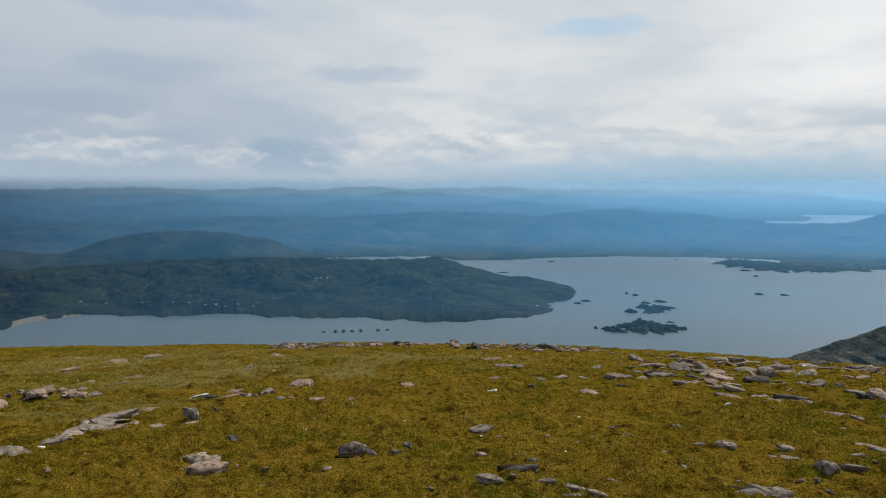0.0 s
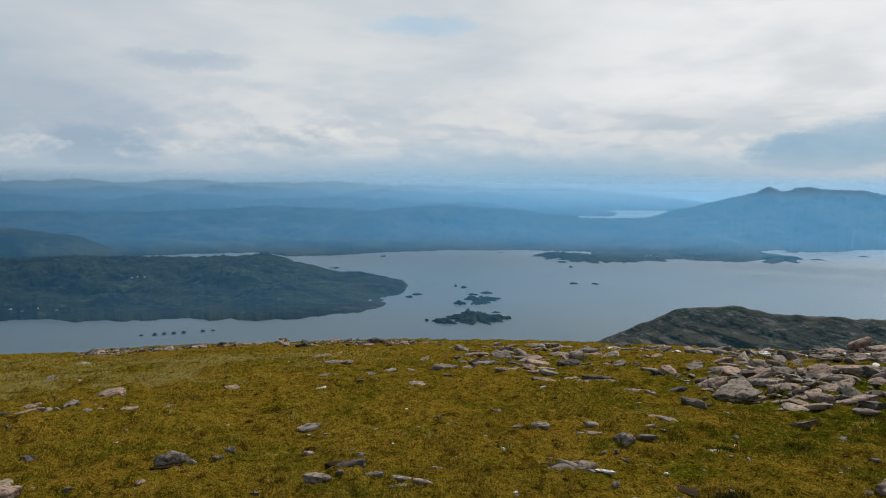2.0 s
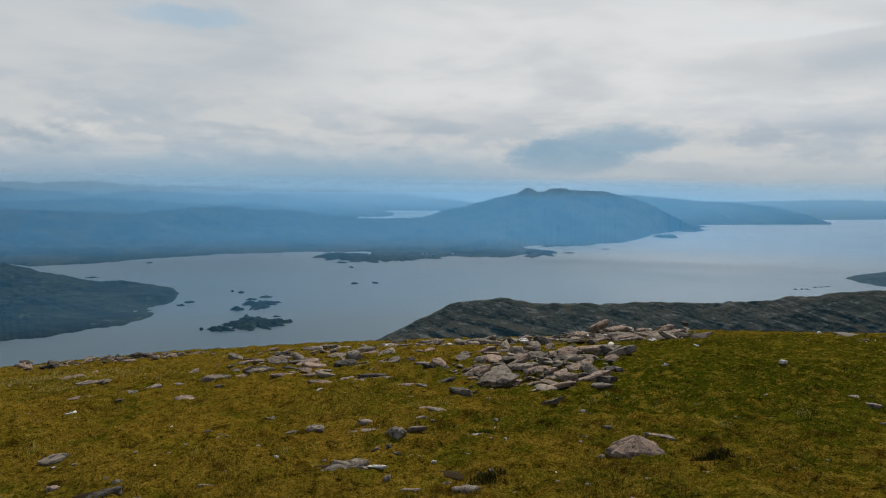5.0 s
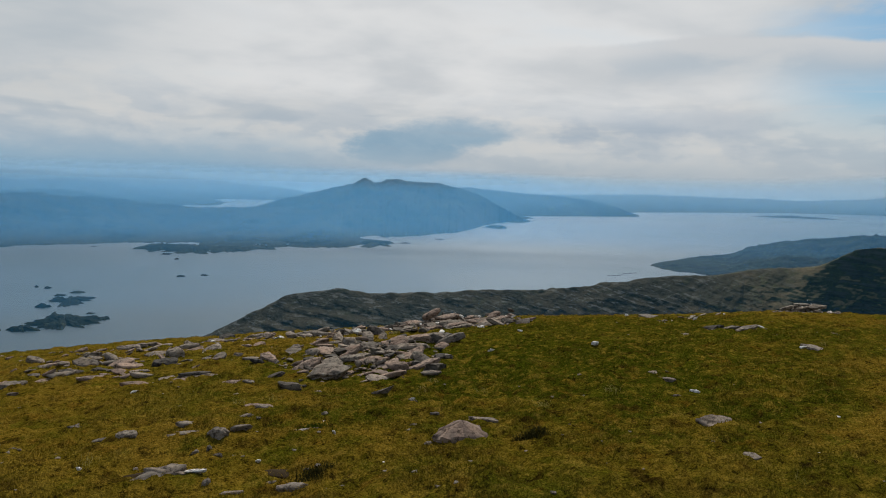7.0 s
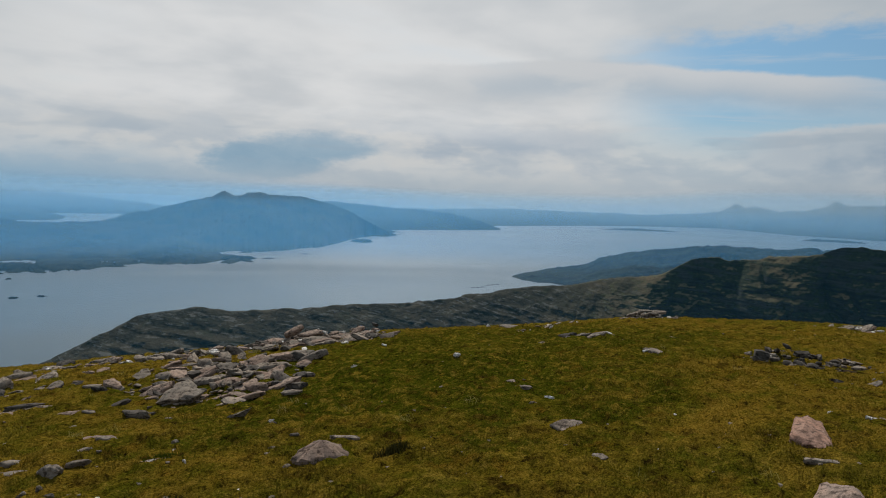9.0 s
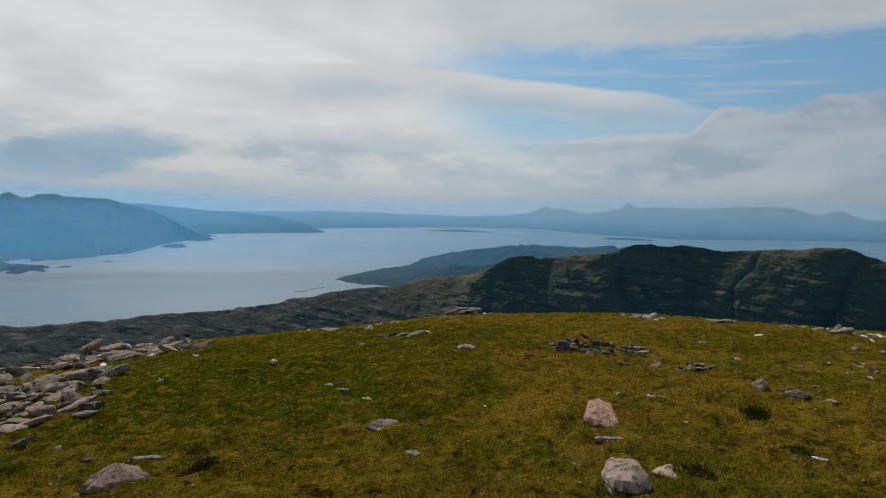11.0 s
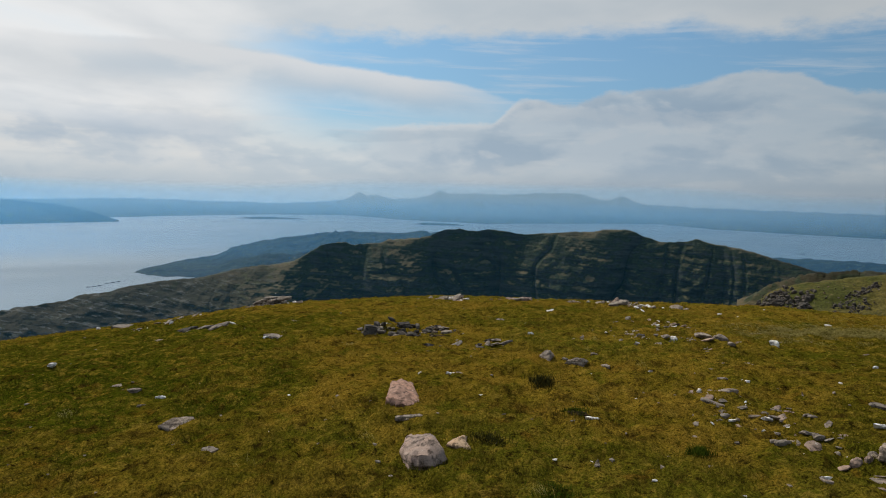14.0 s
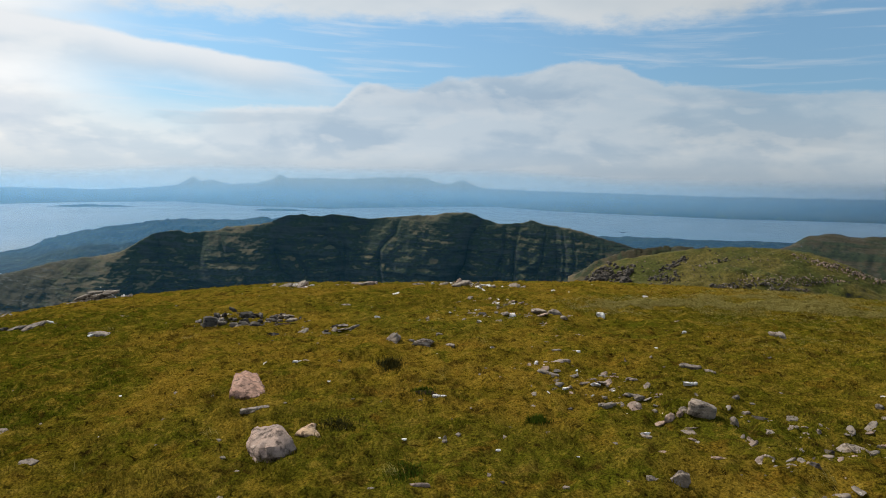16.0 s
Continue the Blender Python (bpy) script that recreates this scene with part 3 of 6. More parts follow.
landform("mountain", FAR, 44, 62,
         ([44, 53, 62], shore([-2.72, -2.66, -2.40])),
         ([44, 46, 48, 50, 52, 54, 56, 58, 60, 62], [2900] * 10, [-0.35, -0.3, -0.36, -0.55, -0.72, -0.86, -0.95, -1.15, -1.6, -2.3]),
         1.01, 300, 30, 0.9, 0.14, 200, 18, 0.03, label="blue shoulder of the mountain falling to the sea", category="mountain")
# the low wooded foreland at its foot
landform("foreland", MOOR, 25.5, 40.2,
         ([25.5, 27, 28.5, 30, 31, 32.5, 34, 35.2, 36.4, 38, 39.2, 40.2], shore([-5.55, -5.9, -5.8, -5.95, -5.7, -5.85, -5.6, -5.8, -5.5, -5.6, -5.45, -5.2])),
         ([25.5, 27, 30, 33, 36, 38, 40.2], [1300, 1290, 1290, 1300, 1310, 1330, 1350], [-5.4, -5.2, -5.12, -5.18, -5.0, -4.95, -5.2]),
         1.15, 400, 30, 0.5, 0.3, 60, 57, 0.08, coast=0.012, trees=1.6, label="low wooded foreland with a broken shore", category="headland")
# far coast beyond the open sea
landform("backdrop", FAR, 44, 150,
         ([44, 51, 57, 60.6, 67, 73, 79, 84, 91, 102, 108, 150], shore([-2.6, -2.54, -2.34, -2.12, -1.89, -1.7, -1.62, -1.93, -2.1, -1.75, -1.66, -1.66])),
         ([44, 50, 53, 56, 62.7, 73.9, 76.6, 79.0, 79.9, 80.3, 81.0, 81.7, 83.3, 84.2, 85.1, 86.1, 86.5, 87.0, 87.7, 90.3, 92.7, 95.1, 97.5, 98.7, 99.7, 100.7, 101.9, 103.1, 103.8, 107.1, 113, 123, 150], [4480] * 33,
          [-0.3, -0.5, -0.8, -0.78, -0.6, -0.74, -0.59, -0.4, -0.01, 0.34, -0.0, 0.22, -0.26, -0.14, -0.07, 0.14, 0.30, 0.62, 0.3, 0.46, 0.35, 0.6, 0.61, 0.54, 0.23, 0.08, 0.54, 0.0, -0.2, -0.3, -0.4, -0.5, -0.4]),
         1.05, 1300, 40, 0.9, 0.12, 300, 19, 0.03, fine=0.08, label="pale blue mountainous coast beyond the open sea", category="mountains")
landform("island", FAR, 105.4, 150,
         ([105.4, 109, 115, 123, 133, 150], shore([-1.75, -1.96, -2.1, -2.2, -2.13, -2.1])),
         ([105.4, 107, 109, 115, 123, 133, 150], [3960] * 7, [-1.7, -1.35, -1.12, -0.95, -0.8, -0.85, -0.8]),
         1.06, 240, 30, 0.6, 0.12, 260, 23, 0.02, label="long low dark-blue island on the horizon", category="island", kind="")
landform("headland", WOOD, 58, 100,
         ([58, 61, 63, 65, 70, 80, 100], [*shore([-7.9, -7.5, -6.55, -6.6, -7.0, -7.0, -6.8])]),
         ([58, 61, 62.9, 65.6, 69, 70.4, 73, 77.4, 80.2, 83, 85.2, 87, 93, 100], [960, 985, 1090, 1150] + [1200] * 10, [-7.6, -7.3, -6.3, -5.66, -5.1, -4.4, -3.8, -3.2, -3.0, -3.15, -2.87, -2.98, -3.3, -3.6]),
         1.06, 500, 60, 0.6, 0.16, 90, 29, 0.03, coast=0.010, trees=1.8, label="dark green wooded headland beyond the ridge", category="headland")
landform("headland", WOOD, 104, 150,
         ([104, 150], [1000, 1000]),
         ([104, 113, 117, 123, 126, 150], [1200] * 6, [-3.95, -3.9, -3.9, -3.85, -3.8, -3.8]),
         1.02, 200, 30, 0.6, 0.12, 80, 31, 0.04, label="low dark wooded shore beyond the pass", category="headland")
# the near ridge with its corrie cliffs
def crags(name, az0, az1, foot, top, steps, rows, seed, label, period=6.5, dip=0.0, depth=5.0, gully=27.0, category="mountain ridge"):
    """A rocky mountainside: buttresses between gullies, and beds of rock that step back as they rise."""
    az = np.linspace(az0, az1, steps)
    a = np.radians(az)
    dt = smooth_table(az, top[0], top[1], 0.4)
    df = smooth_table(az, *foot, 1.0)
    zt = EYE + dt * np.tan(np.radians(smooth_table(az, top[0], top[2], 0.35)))
    steep = smooth_table(az, top[0], top[3], 1.0)
    v = np.concatenate([np.linspace(0, 1, rows), np.linspace(1, 2, 30)[1:]])[:, None]
    up, down = np.clip(v, 0, 1), np.clip(v - 1, 0, 1)
    z0 = SEA - 3
    Z = z0 + (zt - z0) * up
    arc = az * 6.5
    rise = up ** (1 + 1.3 * steep)
    D = df + (dt - df) * (0.15 * up + 0.85 * (1 - (1 - up) ** (1.0 / (1 + 1.2 * steep))) * (1 - steep) + 0.85 * rise * steep)
    wall = np.clip(np.sin(np.pi * np.clip(up, 0, 1)), 0, 1) ** 0.7
    # broad buttresses parted by gullies that widen downward and lean a little
    lean = arc + 0.22 * (Z - z0) * np.sin(arc / 37 + seed) + 6 * fbm(arc / 30, Z / 45, 3, 0.5, seed + 7)
    ribs = np.abs(value_noise(lean / 33, Z * 0 + seed, seed)) ** 0.7
    clefts = np.abs(value_noise(lean / 12, Z * 0.01, seed + 2))
    D = D + wall * gully * steep * (0.55 - np.minimum(ribs, 0.9) * 0.95) + wall * 6.0 * steep * np.clip(0.16 - clefts, 0, 1) / 0.16 * (0.3 + 0.7 * up)
    # beds of rock that step back, with sloping ledges on them
    tilt = np.interp(az, [60, 80], [0.16, 0.05])
    beds = (Z + tilt * (arc - 75 * 6.5)) / period + 0.45 * fbm(arc / 70, Z / 60, 3, 0.5, seed + 3)
    f = beds - np.floor(beds)
    ledge = np.clip((f - 0.55) / 0.45, 0, 1) - f
    D = D + depth * (1.0 - 0.58 * steep) * wall * ledge * np.clip(0.7 + 0.9 * fbm(arc / 22, beds * 0.4, 3, 0.5, seed + 9), 0.1, 1.6)
    thin = beds * 3.1 + 0.3 * fbm(arc / 15, Z / 15, 2, 0.5, seed + 13)
    D = D - 0.9 * wall * (thin - np.floor(thin)) * np.clip(fbm(arc / 17, beds, 2, 0.5, seed + 15) + 0.6, 0, 1)
    D = D + wall * 1.6 * fbm(arc / 6, Z / 5, 4, 0.6, seed + 5)
    D = D + dt * 0.2 * down
    Z = Z - (zt - z0) * down**1.5 + 1.0 * fbm(arc / 9, D / 9, 4, 0.55, seed + 1) * np.clip(up * 4 - 3, 0, 1)
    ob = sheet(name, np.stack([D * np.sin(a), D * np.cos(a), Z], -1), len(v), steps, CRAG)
    return tagged(ob, label, category, kind="structure")


RIDGE_AZ = [18, 24, 26.0, 26.9, 28.6, 30.9, 33.1, 35.5, 38.2, 40.9, 45.2, 49, 53.2, 57.2, 60, 63, 67.3, 73.2, 75.1, 76.8, 78, 82.1, 84.8, 86.6, 88.3, 91, 94.2, 98.9, 101.1, 103.2, 105.2, 108.1, 109.6, 112.5, 114.9, 118, 121]
RIDGE_EL = [-20, -16, -13.4, -12.7, -11.7, -10.7, -9.6, -9.2, -9.05, -9.45, -9.2, -9.0, -8.75, -8.4, -7.8, -7.25, -6.7, -5.75, -5.4, -4.5, -4.05, -3.85, -3.5, -3.0, -2.65, -2.6, -2.87, -2.5, -2.22, -2.4, -3.1, -2.8, -3.2, -3.8, -4.4, -5.2, -6.2]
RIDGE_STEEP = [0.0] * 14 + [0.1, 0.15, 0.25, 0.5, 0.7, 0.85] + [0.95] * 12 + [0.8, 0.5, 0.2, 0.1, 0.0]
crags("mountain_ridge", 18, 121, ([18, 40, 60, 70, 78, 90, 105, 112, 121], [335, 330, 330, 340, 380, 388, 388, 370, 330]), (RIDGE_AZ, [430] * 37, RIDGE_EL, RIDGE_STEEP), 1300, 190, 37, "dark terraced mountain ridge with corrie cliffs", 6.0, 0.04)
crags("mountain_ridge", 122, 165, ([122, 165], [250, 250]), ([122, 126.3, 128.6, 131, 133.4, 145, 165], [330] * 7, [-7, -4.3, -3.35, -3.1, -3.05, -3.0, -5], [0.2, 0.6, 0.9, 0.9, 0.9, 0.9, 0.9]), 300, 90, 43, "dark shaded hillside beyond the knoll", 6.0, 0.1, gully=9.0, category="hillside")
# the neighbouring knoll, and the low brow behind it
landform("knoll", KNOLL, 109, 165,
         ([109, 165], [56, 56]),
         ([109, 112, 113.2, 115.3, 117.4, 120.3, 123.6, 126.8, 129, 131.2, 133.4, 138, 165], [84] * 13, [-11, -7.9, -6.5, -5.75, -5.35, -4.72, -4.3, -4.3, -4.65, -5.2, -6.2, -7.4, -9]),
         1.35, 620, 180, 0.75, 0.06, 5, 41, 0.006, -16.0, label="grassy knoll with scree and small crags", category="knoll")
landform("hill", CRAG, 111, 126,
         ([111, 126], [110, 110]),
         ([111, 114, 116.3, 119.5, 122, 126], [150] * 6, [-7.5, -5.6, -4.85, -4.52, -4.6, -5.5]),
         1.4, 160, 50, 0.7, 0.06, 12, 47, 0.02, -34.0, label="dark rocky brow behind the knoll", category="hill")

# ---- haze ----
# shells paint distance haze before the land, bluer near and paler far
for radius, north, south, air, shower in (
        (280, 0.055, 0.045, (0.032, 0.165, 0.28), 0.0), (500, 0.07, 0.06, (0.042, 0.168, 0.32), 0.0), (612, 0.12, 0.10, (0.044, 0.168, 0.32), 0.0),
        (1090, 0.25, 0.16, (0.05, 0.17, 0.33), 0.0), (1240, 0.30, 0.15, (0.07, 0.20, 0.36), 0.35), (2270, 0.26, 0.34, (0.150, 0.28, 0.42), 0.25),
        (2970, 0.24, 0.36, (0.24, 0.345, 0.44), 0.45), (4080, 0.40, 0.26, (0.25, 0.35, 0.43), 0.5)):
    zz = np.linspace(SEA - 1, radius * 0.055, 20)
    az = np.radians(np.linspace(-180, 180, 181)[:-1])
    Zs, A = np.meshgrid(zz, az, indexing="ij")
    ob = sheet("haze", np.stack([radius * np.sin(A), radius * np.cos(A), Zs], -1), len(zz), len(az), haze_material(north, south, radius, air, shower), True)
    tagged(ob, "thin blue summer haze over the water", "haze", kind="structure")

# ---- islands ----
def island(name, az0, az1, el, height, depth, seed, mat=None, label="", group="islands in the loch"):
    """A low island between two bearings, its near shore so many degrees below the level."""
    d = shore([el])[0]
    wide = d * radians(az1 - az0) / 2
    mid = bearing((az0 + az1) / 2, d + depth / 2)
    ang = np.radians(np.linspace(0, 360, 145)[:-1])[None, :]
    t = np.linspace(1, 0.02, 26)[:, None]
    edge = 1 + 0.46 * fbm(np.cos(ang) * 2.4 + seed, np.sin(ang) * 2.4, 6, 0.66, seed)
    turn = radians(-(az0 + az1) / 2)
    u, w = np.cos(ang) * edge * t * wide, np.sin(ang) * edge * t * depth / 2
    X = mid.x + u * math.cos(turn) - w * math.sin(turn)
    Y = mid.y + u * math.sin(turn) + w * math.cos(turn)
    body = (1 - t**2.2) * (0.8 + 0.30 * fbm(X / (wide * 0.6), Y / (wide * 0.6), 3, 0.5, seed + 5))
    Z = SEA - 0.3 + height * body + height * 0.12 * fbm(X / 2.5, Y / 2.5, 3, 0.6, seed + 9) * (t < 0.9)
    Z = Z + height * 0.26 * np.abs(fbm(X / 4.5, Y / 4.5, 3, 0.6, seed + 11)) * np.clip((0.86 - t) * 6, 0, 1)
    ob = sheet(name, np.stack([X, Y, Z], -1), 26, 144, mat or WOOD, True)
    return tagged(ob, label or "low wooded island with a rocky shore", "island", group)


island("island", 14.4, 19.3, -11.4, 5.0, 56, 2, label="largest wooded island of the small group")
island("island", 13.2, 15.0, -11.4, 3.0, 20, 4, label="small round wooded island")
island("islet", 18.9, 19.9, -10.9, 2.2, 9, 6, label="flat rocky islet beside the large island")
island("islet", 18.2, 18.9, -10.4, 1.2, 6, 7, label="flat rocky islet behind the large island")
island("island", 16.1, 18.4, -9.65, 3.2, 48, 8, label="flat wooded island with a notched shore")
island("islet", 15.0, 15.9, -9.75, 3.0, 14, 10)
island("islet", 17.2, 18.3, -8.82, 1.6, 12, 12)
island("islet", 16.2, 17.0, -8.98, 1.8, 12, 14)
for a, e, w in ((15.1, -8.25, 0.25), (15.8, -8.38, 0.5), (11.9, -8.98, 0.7), (11.2, -9.2, 0.6), (12.7, -11.2, 0.3), (24.95, -7.88, 0.7), (26.75, -7.84, 0.6), (5.0, -6.7, 0.9), (9.0, -5.75, 0.5), (18.9, -5.4, 0.4), (42.9, -5.18, 0.9), (45.8, -4.8, 0.7), (41.0, -4.7, 0.9), (23.9, -6.1, 0.8), (24.7, -6.5, 0.4)):
    island("islet", a - w / 2, a + w / 2, e, 1.6, 12, int(a * 10), label="tiny flat rocky islet far out", group="islets in the loch")
for a0, a1, e, h in ((21.9, 25.6, -5.85, 5), (24.2, 27.6, -6.0, 5), (27.0, 30.1, -5.98, 4), (29.5, 33.0, -5.72, 3), (32.4, 36.2, -5.62, 4), (35.5, 38.7, -5.5, 4), (39.3, 41.9, -5.5, 5)):
    island("island", a0, a1, e, h, 120, int(a0 * 7), MOOR, "long low skerry off the far shore", "skerries off the far shore")
for a0, a1, e in ((49.6, 51.4, -3.78), (51.4, 53.2, -3.2), (51.6, 53.4, -2.9), (70.9, 75.3, -2.06), (85.1, 88.7, -2.30), (81.5, 83.0, -1.75)):
    island("island", a0, a1, e, 7, 90, int(a0 * 3), FAR, "thin flat island far out at sea", "islands out at sea")


# ---- fish farms, houses, beach ----
def plain(name, color, rough=0.7, spec=0.3):
    m, n = material(name)
    c = n.noise(n.add("ShaderNodeNewGeometry").outputs["Position"], 3.0, 4, 0.6)
    finish(n, n.mix(c, n.mix(1.0, color, (0.75, 0.75, 0.75), "MULTIPLY"), n.mix(1.0, color, (1.15, 1.15, 1.15), "MULTIPLY")), rough, c, 0.3, 0.01, spec)
    return m


def part(name, bm, mat, parent, label=""):
    me = bpy.data.meshes.new(name)
    bm.to_mesh(me)
    bm.free()
    me.materials.append(mat)
    ob = new(name, me)
    ob.parent = parent
    return tagged(ob, label)


FLOAT = plain("float_plastic", (0.02, 0.022, 0.025))
LIME = plain("limewash", (0.42, 0.41, 0.38))
SLATE = plain("slate", (0.07, 0.075, 0.085))
SAND = plain("sand", (0.12, 0.106, 0.082), 0.95)


def ring_mesh(bm, x, y, r, tube):
    loops = []
    for i in range(24):
        a = i / 24 * math.tau
        loops.append([bm.verts.new((x + (r + tube * math.cos(b)) * math.cos(a), y + (r + tube * math.cos(b)) * math.sin(a), tube * math.sin(b))) for b in (0, 1.57, 3.14, 4.71)])
    for i in range(24):
        p, q = loops[i], loops[(i + 1) % 24]
        for k in range(4):
            bm.faces.new((p[k], p[(k + 1) % 4], q[(k + 1) % 4], q[k]))


def fish_farm(az, el, places, r, label):
    """Floating rings on the water, each with a walkway ring and a net post."""
    d = shore([el])[0]
    farm = new("fish_farm")
    farm.matrix_world = Matrix.Translation(bearing(az, d, SEA + 0.25)) @ pose(0, 0, 0, 0, 0, -az)
    for u, w in places:
        bm = bmesh.new()
        ring_mesh(bm, u, w, r, 0.2)
        ring = part("cage_ring", bm, FLOAT, farm)
        bm = bmesh.new()
        ring_mesh(bm, u, w, r * 0.82, 0.12)
        part("handrail", bm, FLOAT, ring)
        bm = bmesh.new()
        bmesh.ops.create_cone(bm, cap_ends=True, segments=8, radius1=0.25, radius2=0.18, depth=1.4, matrix=Matrix.Translation((u, w, 0.5)))
        part("net_post", bm, FLOAT, ring)
    return tagged(farm, label, "fish farm", "fish farms")


fish_farm(-7.3, -11.4, [(-29, 0), (-19, 3), (-19, -3), (-12, 3), (-12, -3), (-4.5, 3), (-4.5, -3), (3, 3), (3, -3), (18, 3), (18, -2), (26, 0)], 1.7, "rows of dark floating fish cages off the shore")
fish_farm(60.9, -7.1, [(-17, -25), (-10, -20), (-4, -16), (4, 8), (11, 14), (18, 22)], 2.2, "string of dark floating fish cages below the ridge")


def house(az, d, z, turn, size):
    ob = new("house")
    ob.matrix_world = Matrix.Translation(bearing(az, d, z)) @ pose(0, 0, 0, 0, 0, turn)
    bm = bmesh.new()
    w, l, h = size * 0.5, size, size * 0.4
    bmesh.ops.create_cube(bm, size=1, matrix=Matrix.Diagonal((l, w, h, 1)) @ Matrix.Translation((0, 0, 0.3)))
    part("wall", bm, LIME, ob)
    bm = bmesh.new()
    a = [bm.verts.new(p) for p in ((-l * 0.53, -w * 0.56, h * 0.8), (l * 0.53, -w * 0.56, h * 0.8), (l * 0.53, w * 0.56, h * 0.8), (-l * 0.53, w * 0.56, h * 0.8), (-l * 0.53, 0, h * 1.35), (l * 0.53, 0, h * 1.35))]
    for f in ((0, 1, 5, 4), (2, 3, 4, 5), (0, 4, 3), (1, 2, 5), (0, 3, 2, 1)):
        bm.faces.new([a[i] for i in f])
    part("roof", bm, SLATE, ob)
    return tagged(ob, "small whitewashed house with a slate roof by the shore", "house", "village by the bay")


def ground_under(x, y):
    """The height of the land at a place, from the meshes that stand there."""
    hit = bpy.context.evaluated_depsgraph_get()
    ok, place, *_ = scene.ray_cast(hit, (x, y, 60), (0, 0, -1))
    return place.z if ok else SEA


bpy.context.view_layer.update()
random.seed(5)
for az, el in ((-20.6, -8.6), (-19.4, -8.75), (-18.6, -8.8), (-17.9, -9.0), (-21.8, -8.4), (-16.9, -8.9), (-24.0, -8.3), (-26.5, -8.2), (-28.2, -7.9), (-15.7, -9.1), (-10.6, -7.0), (-10.2, -7.0), (-9.7, -7.05)):
    e = math.tan(radians(el))
    d = 700.0
    while d < 1100 and EYE + d * e > ground_under(*bearing(az, d)[:2]):
        d += 4
    house(az, d, ground_under(*bearing(az, d)[:2]), random.uniform(0, 90), random.uniform(1.6, 2.6) * (1.4 if el > -7.5 else 1))

for az, el in ((30.7, -5.42), (31.0, -5.40), (31.5, -5.44), (33.2, -5.40)):
    e = math.tan(radians(el))
    d = 1200.0
    while d < 1360 and EYE + d * e > ground_under(*bearing(az, d)[:2]):
        d += 4
    house(az, d, ground_under(*bearing(az, d)[:2]), random.uniform(0, 90), random.uniform(3.2, 4.2))


def boat(az, el, length):
    """A small workboat lying on the sea: hull, deckhouse and mast."""
    ob = new("boat")
    ob.matrix_world = Matrix.Translation(bearing(az, shore([el])[0], SEA)) @ pose(0, 0, 0, 0, 0, -az + 8)
    bm = bmesh.new()
    low, high = [], []
    for i in range(9):
        u = i / 8
        half = length * 0.11 * math.sin(math.pi * min(1, 0.25 + u * 0.75)) ** 0.6
        for side in (-1, 1):
            low.append(bm.verts.new((length * (u - 0.5) * 0.92, side * half * 0.7, -0.3)))
            high.append(bm.verts.new((length * (u - 0.5), side * half, length * (0.07 + 0.05 * (1 - u) ** 2))))
    for i in range(8):
        a, b = 2 * i, 2 * i + 2
        bm.faces.new((low[a], low[b], high[b], high[a]))
        bm.faces.new((low[b + 1], low[a + 1], high[a + 1], high[b + 1]))
        bm.faces.new((high[a], high[b], high[b + 1], high[a + 1]))
    bm.faces.new((low[0], high[0], high[1], low[1]))
    bm.faces.new((low[16], low[17], high[17], high[16]))
    part("hull", bm, FLOAT, ob)
    bm = bmesh.new()
    bmesh.ops.create_cube(bm, size=1, matrix=Matrix.Translation((length * 0.12, 0, length * 0.13)) @ Matrix.Diagonal((length * 0.3, length * 0.13, length * 0.12, 1)))
    bmesh.ops.bevel(bm, geom=bm.edges[:], offset=length * 0.01, segments=1, affect="EDGES")
    part("deckhouse", bm, LIME, ob, "pale painted deckhouse")
    bm = bmesh.new()
    bmesh.ops.create_cone(bm, cap_ends=True, segments=8, radius1=length * 0.01, radius2=length * 0.006, depth=length * 0.2, matrix=Matrix.Translation((length * 0.1, 0, length * 0.27)))
    part("mast", bm, FLOAT, ob)
    return tagged(ob, "small dark workboat lying out on the calm sea", "boat")


boat(115.2, -3.55, 15.0)

landform("beach", SAND, -45, -24.5,
         ([-45, -33, -31.6, -28, -26, -24.5], [x - 13 for x in shore([-9.45, -9.32, -9.03, -8.84, -8.95, -9.3])]),
         ([-45, -33, -31.6, -28, -26, -24.5], [x + 13 for x in shore([-9.45, -9.32, -9.03, -8.84, -8.95, -9.3])], [-9.15, -9.0, -8.72, -8.56, -8.75, -9.3]),
         1.02, 120, 6, 0.9, 0.0, 30, 53, 0.0, label="pale sandy beach at the head of the bay", category="beach")


